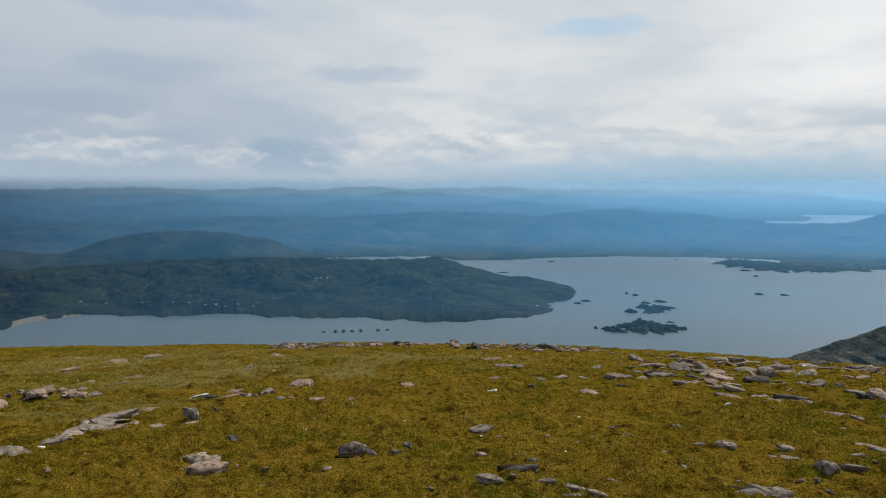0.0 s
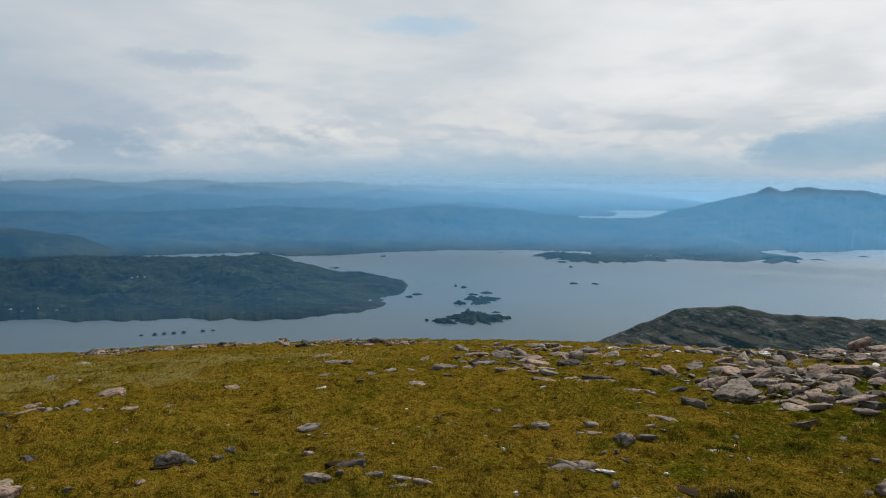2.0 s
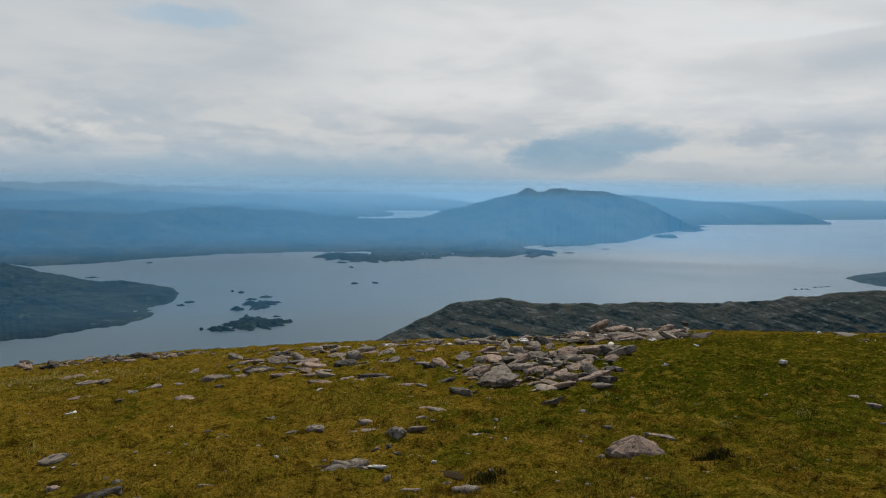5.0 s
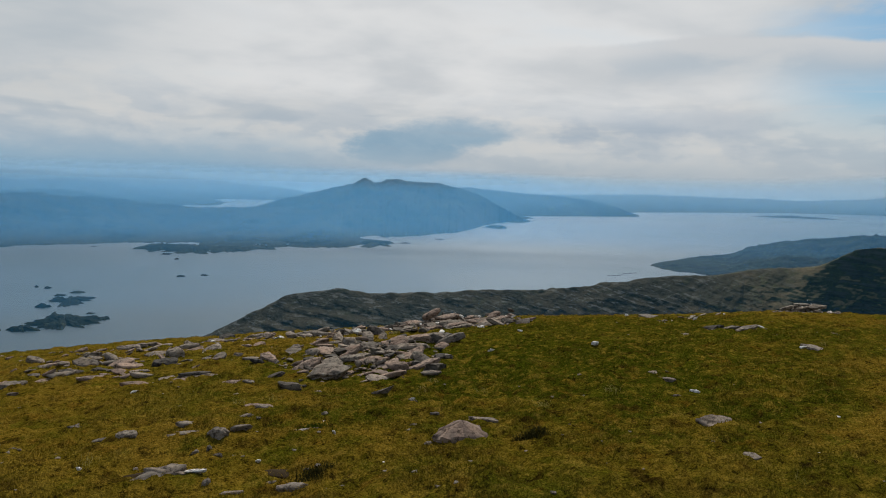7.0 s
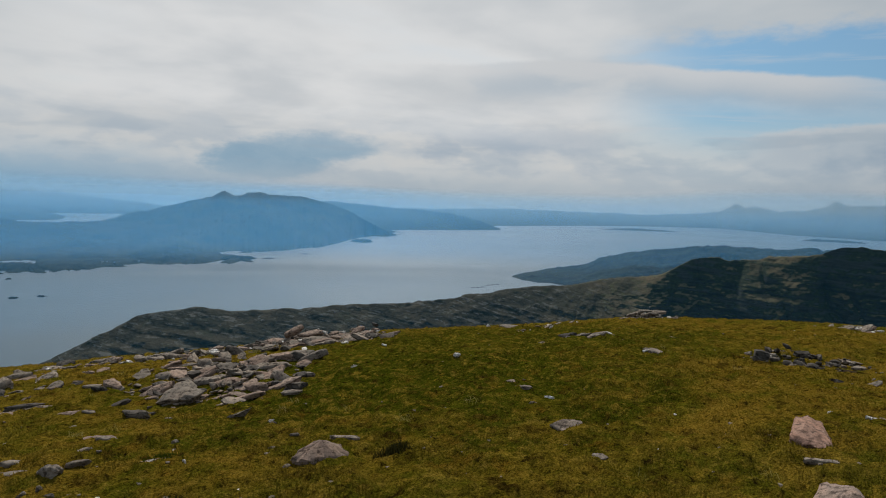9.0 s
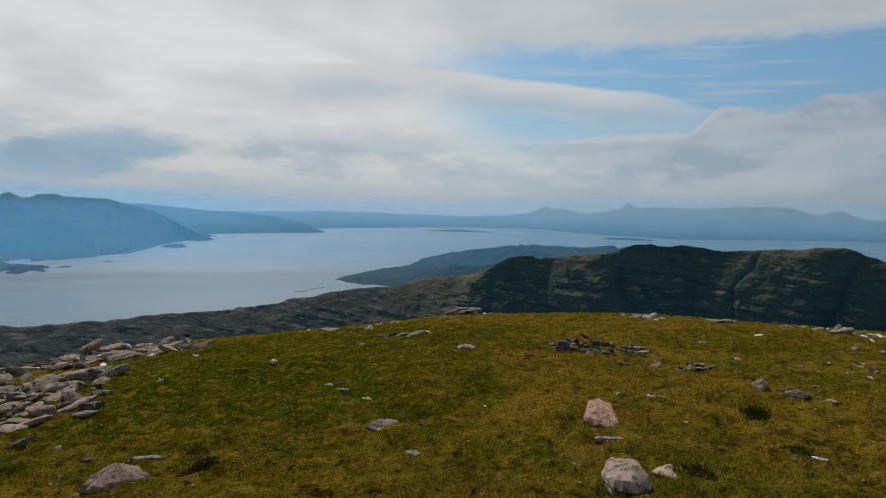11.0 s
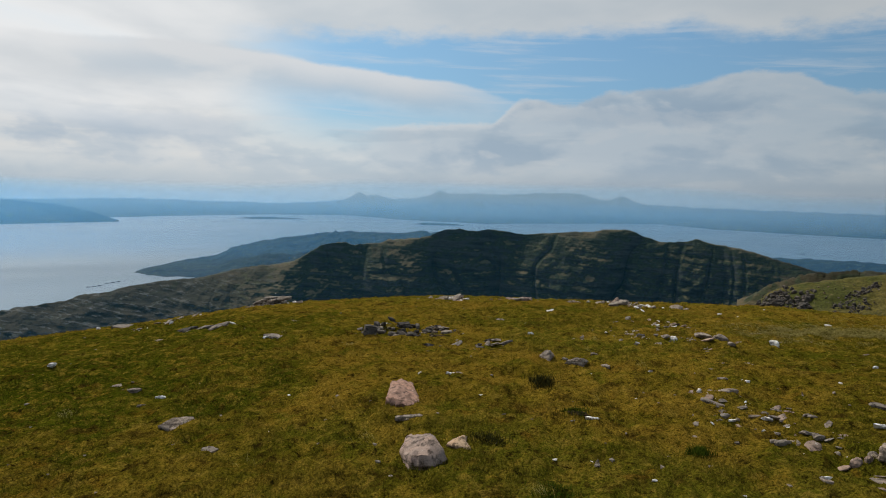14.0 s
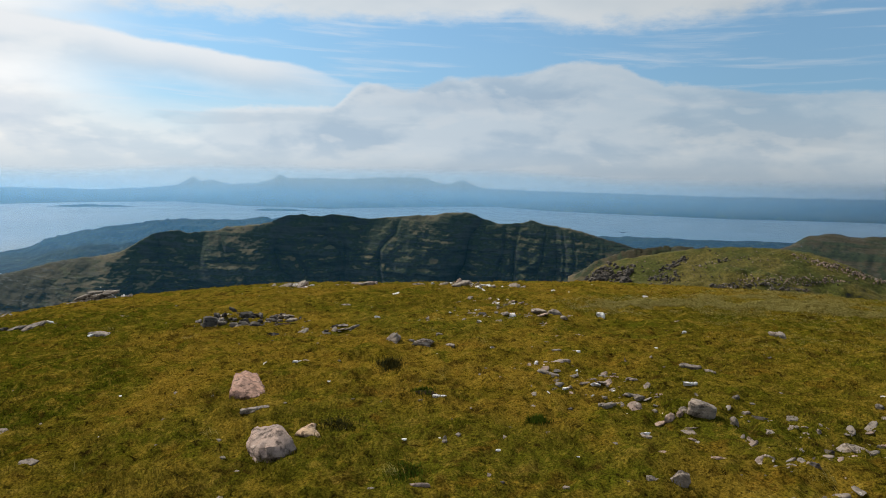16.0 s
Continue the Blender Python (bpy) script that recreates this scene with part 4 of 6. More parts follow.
# ---- stones ----
def rock_material(name, a, b, lichen, quartz=0.0):
    m, n = material(name)
    geo = n.add("ShaderNodeNewGeometry")
    info = n.add("ShaderNodeObjectInfo")
    g = n.add("ShaderNodeVectorMath", {0: geo.outputs["Position"], 1: n.add("ShaderNodeCombineXYZ", {0: n.math("MULTIPLY", info.outputs["Random"], 50.0)})}, operation="ADD").outputs[0]
    big = n.noise(g, 5.0, 5, 0.6, 0.5)
    mid = n.noise(g, 22.0, 6, 0.65)
    grit = n.noise(g, 160.0, 4, 0.7)
    col = n.mix(n.math("ADD", n.math("MULTIPLY", info.outputs["Random"], 0.7), n.math("MULTIPLY", big, 0.3)), a, b)
    col = n.mix(n.step(big, 0.42, 0.62, True, 0.0, 0.5), col, n.mix(1.0, col, (1.45, 1.30, 1.20), "MULTIPLY"))
    col = n.mix(n.step(mid, 0.52, 0.36, True, 0.0, 0.95), col, n.mix(1.0, col, (0.26, 0.25, 0.25), "MULTIPLY"))
    col = n.mix(n.step(mid, 0.66, 0.72, True, 0.0, lichen), col, (0.55, 0.54, 0.48))
    col = n.mix(n.step(grit, 0.25, 0.75, True, 0.0, 0.5), n.mix(1.0, col, (0.7, 0.7, 0.7), "MULTIPLY"), n.mix(1.0, col, (1.3, 1.3, 1.3), "MULTIPLY"))
    # dark seams along the bedding, and crusts of dark lichen
    p = n.add("ShaderNodeSeparateXYZ", {0: g}).outputs
    flat = n.add("ShaderNodeCombineXYZ", {0: n.math("MULTIPLY", p[0], 3.0), 1: n.math("MULTIPLY", p[1], 3.0), 2: n.math("MULTIPLY", p[2], 45.0)}).outputs[0]
    seam = n.noise(flat, 1.0, 4, 0.6, 0.3)
    col = n.mix(n.step(seam, 0.44, 0.34, True, 0.0, 0.75), col, n.mix(1.0, col, (0.30, 0.28, 0.27), "MULTIPLY"))
    crust = n.noise(g, 11.0, 5, 0.7, 0.6)
    col = n.mix(n.step(crust, 0.55, 0.63, True, 0.0, 0.6), col, n.mix(1.0, col, (0.42, 0.42, 0.43), "MULTIPLY"))
    h = n.math("ADD", n.math("MULTIPLY", mid, 0.5), n.math("ADD", n.math("MULTIPLY", grit, 0.2), n.math("MULTIPLY", seam, 0.3)))
    finish(n, col, 0.9, h, 0.9, 0.02, 0.15)
    return m


GREY = rock_material("grey_sandstone", (0.170, 0.142, 0.112), (0.320, 0.264, 0.208), 0.85)
PINK = rock_material("pink_sandstone", (0.226, 0.160, 0.122), (0.345, 0.254, 0.194), 0.7)
RUST = rock_material("red_sandstone", (0.300, 0.172, 0.122), (0.360, 0.220, 0.160), 0.4)
TAN = rock_material("tan_sandstone", (0.38, 0.26, 0.16), (0.46, 0.33, 0.21), 0.3)
BANDED = rock_material("banded_sandstone", (0.250, 0.205, 0.175), (0.360, 0.250, 0.190), 0.8)
DARK = rock_material("dark_rock", (0.062, 0.055, 0.047), (0.125, 0.108, 0.088), 0.4)
QUARTZ = rock_material("white_quartz", (0.66, 0.63, 0.57), (0.82, 0.79, 0.74), 0.3)


def rock_mesh(seed, flat, rounded, level, mat, boxy=0, name="stone", taper=0.0):
    """A broken stone: a ball cut by many planes, with softened edges and a rough skin, in a unit box on the ground."""
    rng = np.random.RandomState(seed)
    bm = bmesh.new()
    bmesh.ops.create_icosphere(bm, subdivisions=level, radius=1)
    n = np.array([v.co[:] for v in bm.verts])
    k = 9
    planes = rng.normal(size=(k, 3))
    planes /= np.linalg.norm(planes, axis=1)[:, None]
    planes = np.concatenate([planes, [[rng.uniform(-0.15, 0.15), rng.uniform(-0.15, 0.15), 1], [0, 0, -1]]])
    dist = np.concatenate([rng.uniform(0.55, 1.0, k) + 0.12 * boxy, [flat, flat]])
    if boxy:
        # a block split along its joints
        for side in ((1, 0), (-1, 0), (0, 1), (0, -1)):
            p = np.array([*side, 0.0]) + rng.uniform(-0.18, 0.18, 3)
            planes = np.concatenate([planes, [p / np.linalg.norm(p)]])
            dist = np.append(dist, rng.uniform(0.6, 0.75))
    t = np.clip(n @ planes.T, 0.02, None)
    q = dist / t
    r = (np.sum(q ** (-rounded), 1)) ** (-1 / rounded)
    skin = np.array([noise.fractal(Vector(p) * 2.2 + Vector((seed * 3.1, 0, 0)), 1.0, 2.0, 4) for p in n])
    chip = np.array([noise.fractal(Vector(p) * 6.0 + Vector((0, seed * 1.7, 0)), 0.9, 2.0, 3) for p in n])
    co = n * (r * (1 + (0.20 * skin + 0.09 * chip) * (0.4 if level > 4 else 1.0)))[:, None]
    lo, hi = co.min(0), co.max(0)
    co = (co - (lo + hi) / 2) / (hi - lo)
    co[:, 2] += 0.5
    if taper:
        co[:, 0] *= 1 - taper * (co[:, 1] + 0.5)
    for v, c in zip(bm.verts, co):
        v.co = c
    me = bpy.data.meshes.new(name)
    bm.to_mesh(me)
    bm.free()
    for p in me.polygons:
        p.use_smooth = True
    me.set_sharp_from_angle(angle=radians(32))
    me.materials.append(mat)
    return me


def slab_mesh(seed, mat, outline=None, points=30, dome=0.3, name="stone"):
    """A weathered slab in a unit box on the ground: an uneven outline, an undercut edge and a worn, gently domed top."""
    r = np.random.RandomState(seed)
    if outline is None:
        k = r.randint(6, 9)
        a = np.sort((np.arange(k) + r.uniform(-0.33, 0.33, k)) / k * math.tau)
        m = r.uniform(0.28, 0.5, k)
        outline = np.stack([np.cos(a) * m, np.sin(a) * m], -1)
    outline = np.asarray(outline, float)
    closed = np.concatenate([outline, outline[:1]])
    run = np.concatenate([[0], np.cumsum(np.hypot(*np.diff(closed, axis=0).T))])
    at = np.linspace(0, run[-1], points, endpoint=False)
    ring = np.stack([np.interp(at, run, closed[:, i]) for i in (0, 1)], -1)
    ring = ring * 0.8 + 0.1 * (np.roll(ring, 1, 0) + np.roll(ring, -1, 0))
    lean = r.uniform(-0.22, 0.22, 2)
    split = r.uniform(0.25, 0.6)
    co = []
    for t, z in ((0.90, 0.0), (1.0, split * 0.5), (0.97, split), (1.01, split + 0.08), (0.97, 0.78), (0.88, 0.92), (0.66, 0.98), (0.36, 1.0)):
        for x, y in ring:
            w = noise.fractal(Vector((x * t * 4 + seed, y * t * 4, z * 2)), 1.0, 2.0, 4)
            v = noise.fractal(Vector((x * t * 9, y * t * 9 + seed, z * 5)), 0.9, 2.0, 3)
            q = t * (1 + 0.07 * w + 0.05 * v)
            top = z * (1 - dome * min(1, t) * 0.5) * (1 + lean[0] * x * 2 + lean[1] * y * 2) + (0.10 * w + 0.05 * v) * (z > 0)
            co.append((x * q, y * q, top))
    co.append((0.0, 0.0, 1.0))
    co = np.array(co)
    co[:, :2] -= (co[:, :2].min(0) + co[:, :2].max(0)) / 2
    co /= co.max(0) - co.min(0)
    co[:, 2] -= co[:, 2].min()
    rows = 8
    faces = [(i * points + j, i * points + (j + 1) % points, (i + 1) * points + (j + 1) % points, (i + 1) * points + j) for i in range(rows - 1) for j in range(points)]
    faces += [((rows - 1) * points + j, (rows - 1) * points + (j + 1) % points, rows * points) for j in range(points)]
    me = bpy.data.meshes.new(name)
    me.from_pydata(co.tolist(), [], faces)
    for p in me.polygons:
        p.use_smooth = True
    me.set_sharp_from_angle(angle=radians(28))
    me.materials.append(mat)
    return me


LOOKS = {"s": (GREY, 0.42, 14), "p": (PINK, 0.45, 14), "b": (GREY, 0.7, 8), "d": (DARK, 0.6, 16), "q": (QUARTZ, 0.7, 7)}
ROCKS = {k: [rock_mesh(i * 7 + ord(k), f, r, 4 if k == "b" else 3, m, (i % 4 == 0) * 1 if k == "d" else 0) for i in range(8)] if k in "bdq" else [slab_mesh(i * 7 + ord(k), m, None, 34) for i in range(12)] for k, (m, f, r) in LOOKS.items()}
CHIPS = {k: [rock_mesh(i * 5 + ord(k) + 300, f, r, 2, m) for i in range(8)] if k in "bdq" else [slab_mesh(i * 5 + ord(k) + 300, m, None, 24) for i in range(14)] for k, (m, f, r) in LOOKS.items()}
HERO = {
    "P": slab_mesh(905, RUST, [(-0.5, -0.42), (0.5, -0.5), (0.44, -0.1), (0.26, 0.42), (-0.06, 0.5), (-0.36, 0.34), (-0.46, -0.1)], 56, 0.1),
    "S": slab_mesh(921, GREY, [(-0.5, -0.4), (0.5, -0.5), (0.48, 0.45), (-0.47, 0.5)], 48, 0.05),
    "B": slab_mesh(933, BANDED, [(-0.36, 0.48), (0.14, 0.5), (0.36, 0.12), (0.5, -0.32), (0.24, -0.5), (-0.26, -0.44), (-0.5, -0.02)], 60, 0.45),
    "T": slab_mesh(947, TAN, [(-0.5, -0.05), (-0.15, 0.35), (0.34, 0.5), (0.28, 0.05), (0.5, -0.48), (0.05, -0.3)], 48, 0.5),
    "M": slab_mesh(971, PINK, [(-0.5, -0.22), (-0.3, 0.2), (-0.05, 0.45), (0.25, 0.4), (0.5, -0.1), (0.3, -0.42), (-0.2, -0.5)], 56, 0.95),
    "D": rock_mesh(958, 0.80, 14, 5, GREY, 1),
}
WORDS = {"s": "weathered grey sandstone slab bedded in the turf", "p": "weathered pinkish sandstone slab bedded in the turf", "b": "rounded grey lichen-spotted boulder in the turf", "d": "dark shadowed angular rock in the turf", "q": "small white quartz stone in the grass",
         "M": "domed pinkish boulder with pale lichen spots", "P": "long flat pinkish stone slab lying in the grass", "S": "thin grey plank-like stone in the grass", "B": "large lumpy grey and pink boulder in the grass", "T": "small tan three-cornered stone beside the boulder", "D": "large angular grey block, half sunk in the turf"}
rng = random.Random(11)


def stone(kind, x, y, w, d, h, az):
    me = HERO.get(kind) or rng.choice(ROCKS[kind])
    ob = new("stone", me)
    sunk = (0.1 if kind in HERO else 0.5) * h + 0.012
    ob.location = (x, y, float(turf_at(x, y)) - sunk)
    flip = 180 if rng.random() < 0.5 and kind not in HERO else 0
    lean = 0 if kind in HERO else 11
    ob.rotation_euler = Euler([radians(v) for v in (rng.uniform(-lean, lean), rng.uniform(-lean, lean), -az + flip + rng.uniform(-14, 14) * (kind not in HERO))])
    small = 0.85 if kind == "q" or w < 0.15 else 1.0
    ob.scale = (w * small, d * small, (h + sunk) * small)
    return tagged(ob, WORDS[kind], "stone", "stones on the summit")


stone("s", -3.44, 5.29, 0.3, 0.27, 0.06, -33)
stone("s", -3.32, 5.69, 0.23, 0.18, 0.04, -30)
stone("s", -3.25, 5.82, 0.26, 0.25, 0.05, -29)
stone("s", -3.15, 5.96, 0.43, 0.18, 0.04, -28)
stone("s", -3.15, 6.32, 0.54, 0.22, 0.04, -27)
stone("s", -3.05, 6.41, 0.27, 0.15, 0.03, -26)
stone("p", -3.05, 6, 0.41, 0.16, 0.03, -27)
stone("p", -2.92, 6.16, 0.26, 0.12, 0.02, -25)
stone("p", -2.96, 6.74, 0.19, 0.11, 0.02, -24)
stone("q", -3.29, 5.45, 0.08, 0.04, 0.03, -31)
stone("p", -2.9, 4.85, 0.07, 0.07, 0.03, -31)
stone("s", -2.63, 6.13, 0.15, 0.14, 0.03, -23)
stone("b", -2.39, 6.31, 0.15, 0.15, 0.09, -21)
stone("s", -2.33, 6.13, 0.18, 0.08, 0.02, -21)
stone("d", -1.77, 5.57, 0.14, 0.09, 0.05, -18)
stone("s", -1.83, 5.04, 0.29, 0.24, 0.06, -20)
stone("p", -1.66, 4.68, 0.3, 0.18, 0.05, -20)
stone("b", -1.25, 4.67, 0.09, 0.05, 0.03, -15)
stone("b", -1.11, 4.36, 0.07, 0.05, 0.04, -14)
stone("p", -1.2, 4.38, 0.06, 0.05, 0.02, -16)
stone("q", -2.67, 7.33, 0.27, 0.09, 0.04, -20)
stone("d", -2.51, 7.27, 0.15, 0.09, 0.04, -19)
stone("p", -2.36, 7.37, 0.4, 0.14, 0.03, -18)
stone("p", -2.41, 7.74, 0.22, 0.14, 0.03, -17)
stone("s", -2.2, 7.59, 0.12, 0.12, 0.03, -16)
stone("s", -2, 7.66, 0.18, 0.18, 0.05, -15)
stone("b", -2.1, 7.56, 0.11, 0.07, 0.04, -16)
stone("b", -1.77, 7.33, 0.13, 0.09, 0.04, -14)
stone("b", -2.3, 6.75, 0.09, 0.07, 0.04, -19)
stone("p", -1.76, 8.37, 0.32, 0.32, 0.07, -12)
stone("s", -1.66, 7.32, 0.1, 0.1, 0.02, -13)
stone("p", -1.32, 6.98, 0.18, 0.11, 0.02, -11)
stone("s", -0.96, 7.06, 0.12, 0.12, 0.03, -8)
stone("b", -0.79, 7.59, 0.12, 0.08, 0.04, -6)
stone("p", -0.43, 8.07, 0.18, 0.12, 0.02, -3)
stone("b", -2.98, 10.29, 0.18, 0.14, 0.06, -16)
stone("p", -2.48, 9.97, 0.23, 0.17, 0.03, -14)
stone("s", -3.03, 12.27, 0.3, 0.22, 0.04, -14)
stone("p", -5.7, 11.8, 0.37, 0.27, 0.04, -26)
stone("p", -7.13, 12.96, 0.35, 0.32, 0.05, -29)
stone("s", -5.33, 12.33, 0.36, 0.19, 0.03, -23)
stone("p", -5.79, 10.44, 0.3, 0.16, 0.03, -29)
stone("s", -4.39, 9.57, 0.36, 0.18, 0.03, -25)
stone("s", -4.3, 8.97, 0.22, 0.1, 0.02, -26)
stone("p", -3.56, 8.73, 0.32, 0.11, 0.02, -22)
stone("q", -4.86, 9.24, 0.12, 0.08, 0.04, -28)
stone("s", -4.13, 7.91, 0.18, 0.18, 0.03, -28)
stone("b", -0.63, 5.04, 0.33, 0.15, 0.09, -7)
stone("b", -0.27, 5.21, 0.11, 0.08, 0.05, -3)
stone("b", -0.34, 4.98, 0.1, 0.06, 0.04, -4)
stone("p", -0.82, 4.71, 0.09, 0.06, 0.02, -10)
stone("b", -0.08, 4.32, 0.07, 0.04, 0.03, -1)
stone("s", 0.34, 5.67, 0.23, 0.17, 0.04, 3)
stone("p", 0.3, 5, 0.14, 0.11, 0.03, 3)
stone("b", 0.31, 4.31, 0.2, 0.07, 0.05, 4)
stone("d", 0.55, 4.53, 0.24, 0.09, 0.05, 7)
stone("b", 0.47, 4.41, 0.07, 0.06, 0.04, 6)
stone("s", 0.65, 4.72, 0.09, 0.05, 0.02, 8)
stone("s", 0.67, 4.3, 0.15, 0.05, 0.02, 9)
stone("s", 0.9, 4.22, 0.27, 0.09, 0.02, 12)
stone("s", 0.81, 4.05, 0.22, 0.08, 0.02, 11)
stone("p", 0.96, 4.03, 0.17, 0.09, 0.02, 13)
stone("s", 1.11, 4.28, 0.12, 0.04, 0.02, 14)
stone("p", 0.31, 7.49, 0.26, 0.15, 0.03, 2)
stone("q", 0.57, 7.6, 0.14, 0.06, 0.03, 4)
stone("p", 0.79, 10.94, 0.33, 0.21, 0.03, 4)
stone("s", 0.94, 10.08, 0.34, 0.12, 0.02, 5)
stone("b", 1.17, 10.07, 0.19, 0.12, 0.05, 7)
stone("p", 1.13, 11.63, 0.18, 0.15, 0.02, 5)
stone("p", 0.71, 8.73, 0.34, 0.12, 0.02, 5)
stone("b", 1.07, 8.14, 0.11, 0.09, 0.04, 7)
stone("s", 1.52, 8.74, 0.23, 0.17, 0.03, 10)
stone("s", 1.26, 8.69, 0.27, 0.1, 0.02, 8)
stone("p", 1.67, 7.6, 0.24, 0.17, 0.03, 12)
stone("b", 1.5, 5.84, 0.07, 0.06, 0.03, 14)
stone("s", 1.54, 5.59, 0.09, 0.05, 0.02, 15)
stone("s", 2.06, 5.83, 0.16, 0.06, 0.02, 19)
stone("s", 2.19, 5.19, 0.21, 0.11, 0.03, 23)
stone("s", 2.62, 5.03, 0.18, 0.08, 0.02, 27)
stone("s", 2.54, 4.84, 0.4, 0.14, 0.02, 28)
stone("q", 1.69, 4.65, 0.05, 0.04, 0.03, 20)
stone("b", 2.57, 4.44, 0.19, 0.12, 0.07, 30)
stone("b", 2.41, 4.26, 0.05, 0.05, 0.05, 29)
stone("b", 2.31, 4.29, 0.09, 0.06, 0.04, 28)
stone("b", 2.8, 4.5, 0.17, 0.06, 0.04, 32)
stone("p", 3.32, 5.12, 0.25, 0.1, 0.02, 33)
stone("b", 2.4, 4.11, 0.08, 0.04, 0.03, 30)
stone("s", 1.95, 4.02, 0.36, 0.12, 0.03, 26)
stone("s", 2.31, 8.68, 0.29, 0.29, 0.06, 15)
stone("p", 2.23, 8.77, 0.21, 0.21, 0.07, 14)
stone("p", 2.63, 8.76, 0.26, 0.16, 0.03, 17)
stone("d", 3.01, 9.02, 0.32, 0.13, 0.05, 18)
stone("d", 3.3, 8.88, 0.27, 0.15, 0.06, 20)
stone("b", 2.27, 9.96, 0.17, 0.13, 0.06, 13)
stone("s", 1.82, 8.76, 0.23, 0.11, 0.02, 12)
stone("b", 2.09, 8.68, 0.17, 0.08, 0.04, 13)
stone("p", 2.96, 8.13, 0.34, 0.12, 0.02, 20)
stone("p", 3.54, 8.56, 0.36, 0.26, 0.05, 22)
stone("p", 3.18, 7.75, 0.26, 0.15, 0.03, 22)
stone("s", 3.33, 7.64, 0.28, 0.14, 0.03, 23)
stone("p", 3.1, 7.24, 0.34, 0.13, 0.03, 23)
stone("s", 3.49, 8.16, 0.2, 0.14, 0.02, 23)
stone("d", 3.93, 8.41, 0.35, 0.22, 0.09, 25)
stone("s", 4.38, 9.73, 0.32, 0.27, 0.04, 24)
stone("s", 4.32, 8.97, 0.25, 0.25, 0.12, 26)
stone("p", 4.98, 9.84, 0.41, 0.19, 0.03, 27)
stone("s", 5.09, 9.38, 0.3, 0.3, 0.09, 28)
stone("s", 6.31, 11.52, 0.38, 0.24, 0.04, 29)
stone("d", 3.72, 7.13, 0.41, 0.14, 0.05, 27)
stone("s", 3.77, 7.05, 0.47, 0.21, 0.04, 28)
stone("p", 3.49, 6.98, 0.2, 0.12, 0.02, 26)
stone("s", 3.45, 7.27, 0.18, 0.14, 0.03, 25)
stone("p", 3.72, 6.28, 0.27, 0.13, 0.03, 30)
stone("s", 3.8, 6.08, 0.18, 0.07, 0.02, 32)
stone("q", 2.89, 6.75, 0.09, 0.04, 0.03, 23)
stone("s", 3.46, 5.77, 0.08, 0.06, 0.02, 31)
stone("s", 2.08, 5.27, 0.18, 0.07, 0.02, 20)
stone("s", 2.1, 5.92, 0.14, 0.08, 0.02, 19)
stone("b", 1.48, 5.86, 0.1, 0.07, 0.04, 13)
stone("b", 2.13, 8.05, 0.13, 0.1, 0.05, 14)
stone("s", 3.34, 5.06, 0.18, 0.12, 0.03, 32)
stone("s", 3.02, 4.87, 0.18, 0.06, 0.02, 31)
stone("b", 3.99, 5.66, 0.26, 0.14, 0.07, 34)
stone("p", 4.47, 6.15, 0.14, 0.07, 0.02, 35)
stone("p", 4.52, 5.74, 0.14, 0.07, 0.02, 37)
stone("s", 3.97, 5.15, 0.1, 0.06, 0.02, 37)
stone("s", 3.48, 4.36, 0.07, 0.07, 0.03, 37)
stone("q", 3.39, 4.26, 0.04, 0.04, 0.03, 37)
stone("s", 3.1, 4.08, 0.23, 0.08, 0.02, 36)
stone("q", 3.08, 4.08, 0.08, 0.03, 0.03, 36)
stone("b", 4.21, 4.49, 0.27, 0.16, 0.08, 42)
stone("s", 4.22, 4.09, 0.08, 0.05, 0.02, 45)
stone("q", 6.46, 5.11, 0.06, 0.05, 0.03, 51)
stone("s", 4.05, 3.67, 0.09, 0.04, 0.02, 46)
stone("M", 3.64, 3.01, 0.40, 0.27, 0.12, 48)
stone("s", 4.12, 3.21, 0.24, 0.09, 0.02, 50)
stone("s", 3.44, 3.12, 0.08, 0.05, 0.02, 45)
stone("q", 4.26, 4.15, 0.1, 0.04, 0.03, 44)
stone("s", 3.78, 3.61, 0.12, 0.04, 0.02, 44)
stone("s", 2.03, 3.99, 0.36, 0.12, 0.03, 24)
stone("q", 2.13, 3.89, 0.16, 0.06, 0.03, 26)
stone("s", 2.1, 3.69, 0.07, 0.07, 0.05, 27)
stone("q", 2.51, 3.79, 0.05, 0.03, 0.03, 31)
stone("s", 2.42, 3.47, 0.08, 0.04, 0.02, 32)
stone("s", 2.42, 3.22, 0.22, 0.08, 0.02, 34)
stone("s", 2.16, 3.49, 0.15, 0.05, 0.02, 29)
stone("b", 2.61, 3.38, 0.05, 0.03, 0.03, 35)
stone("s", 1.93, 4.31, 0.05, 0.04, 0.02, 21)
stone("q", 3.12, 3.77, 0.03, 0.03, 0.03, 37)
stone("q", 7.42, 4.26, 0.14, 0.09, 0.04, 59)
stone("q", 6.46, 5.08, 0.06, 0.06, 0.03, 50)
stone("s", 6.31, 2.93, 0.12, 0.12, 0.02, 64)
stone("s", 6.13, 2.7, 0.17, 0.1, 0.02, 65)
stone("q", 5.9, 2.33, 0.11, 0.05, 0.03, 67)
stone("s", 5.64, 2.36, 0.12, 0.05, 0.02, 66)
stone("s", 5.09, 1.82, 0.27, 0.21, 0.04, 69)
stone("s", 4.46, 1.34, 0.13, 0.12, 0.03, 71)
stone("s", 12.46, 6.03, 0.57, 0.37, 0.05, 63)
stone("q", 13.04, 6.89, 0.12, 0.12, 0.07, 61)
stone("q", 11.77, 4.89, 0.09, 0.09, 0.06, 67)
stone("d", 10.33, 4.01, 0.37, 0.19, 0.06, 68)
stone("d", 10.25, 3.61, 0.23, 0.13, 0.04, 70)
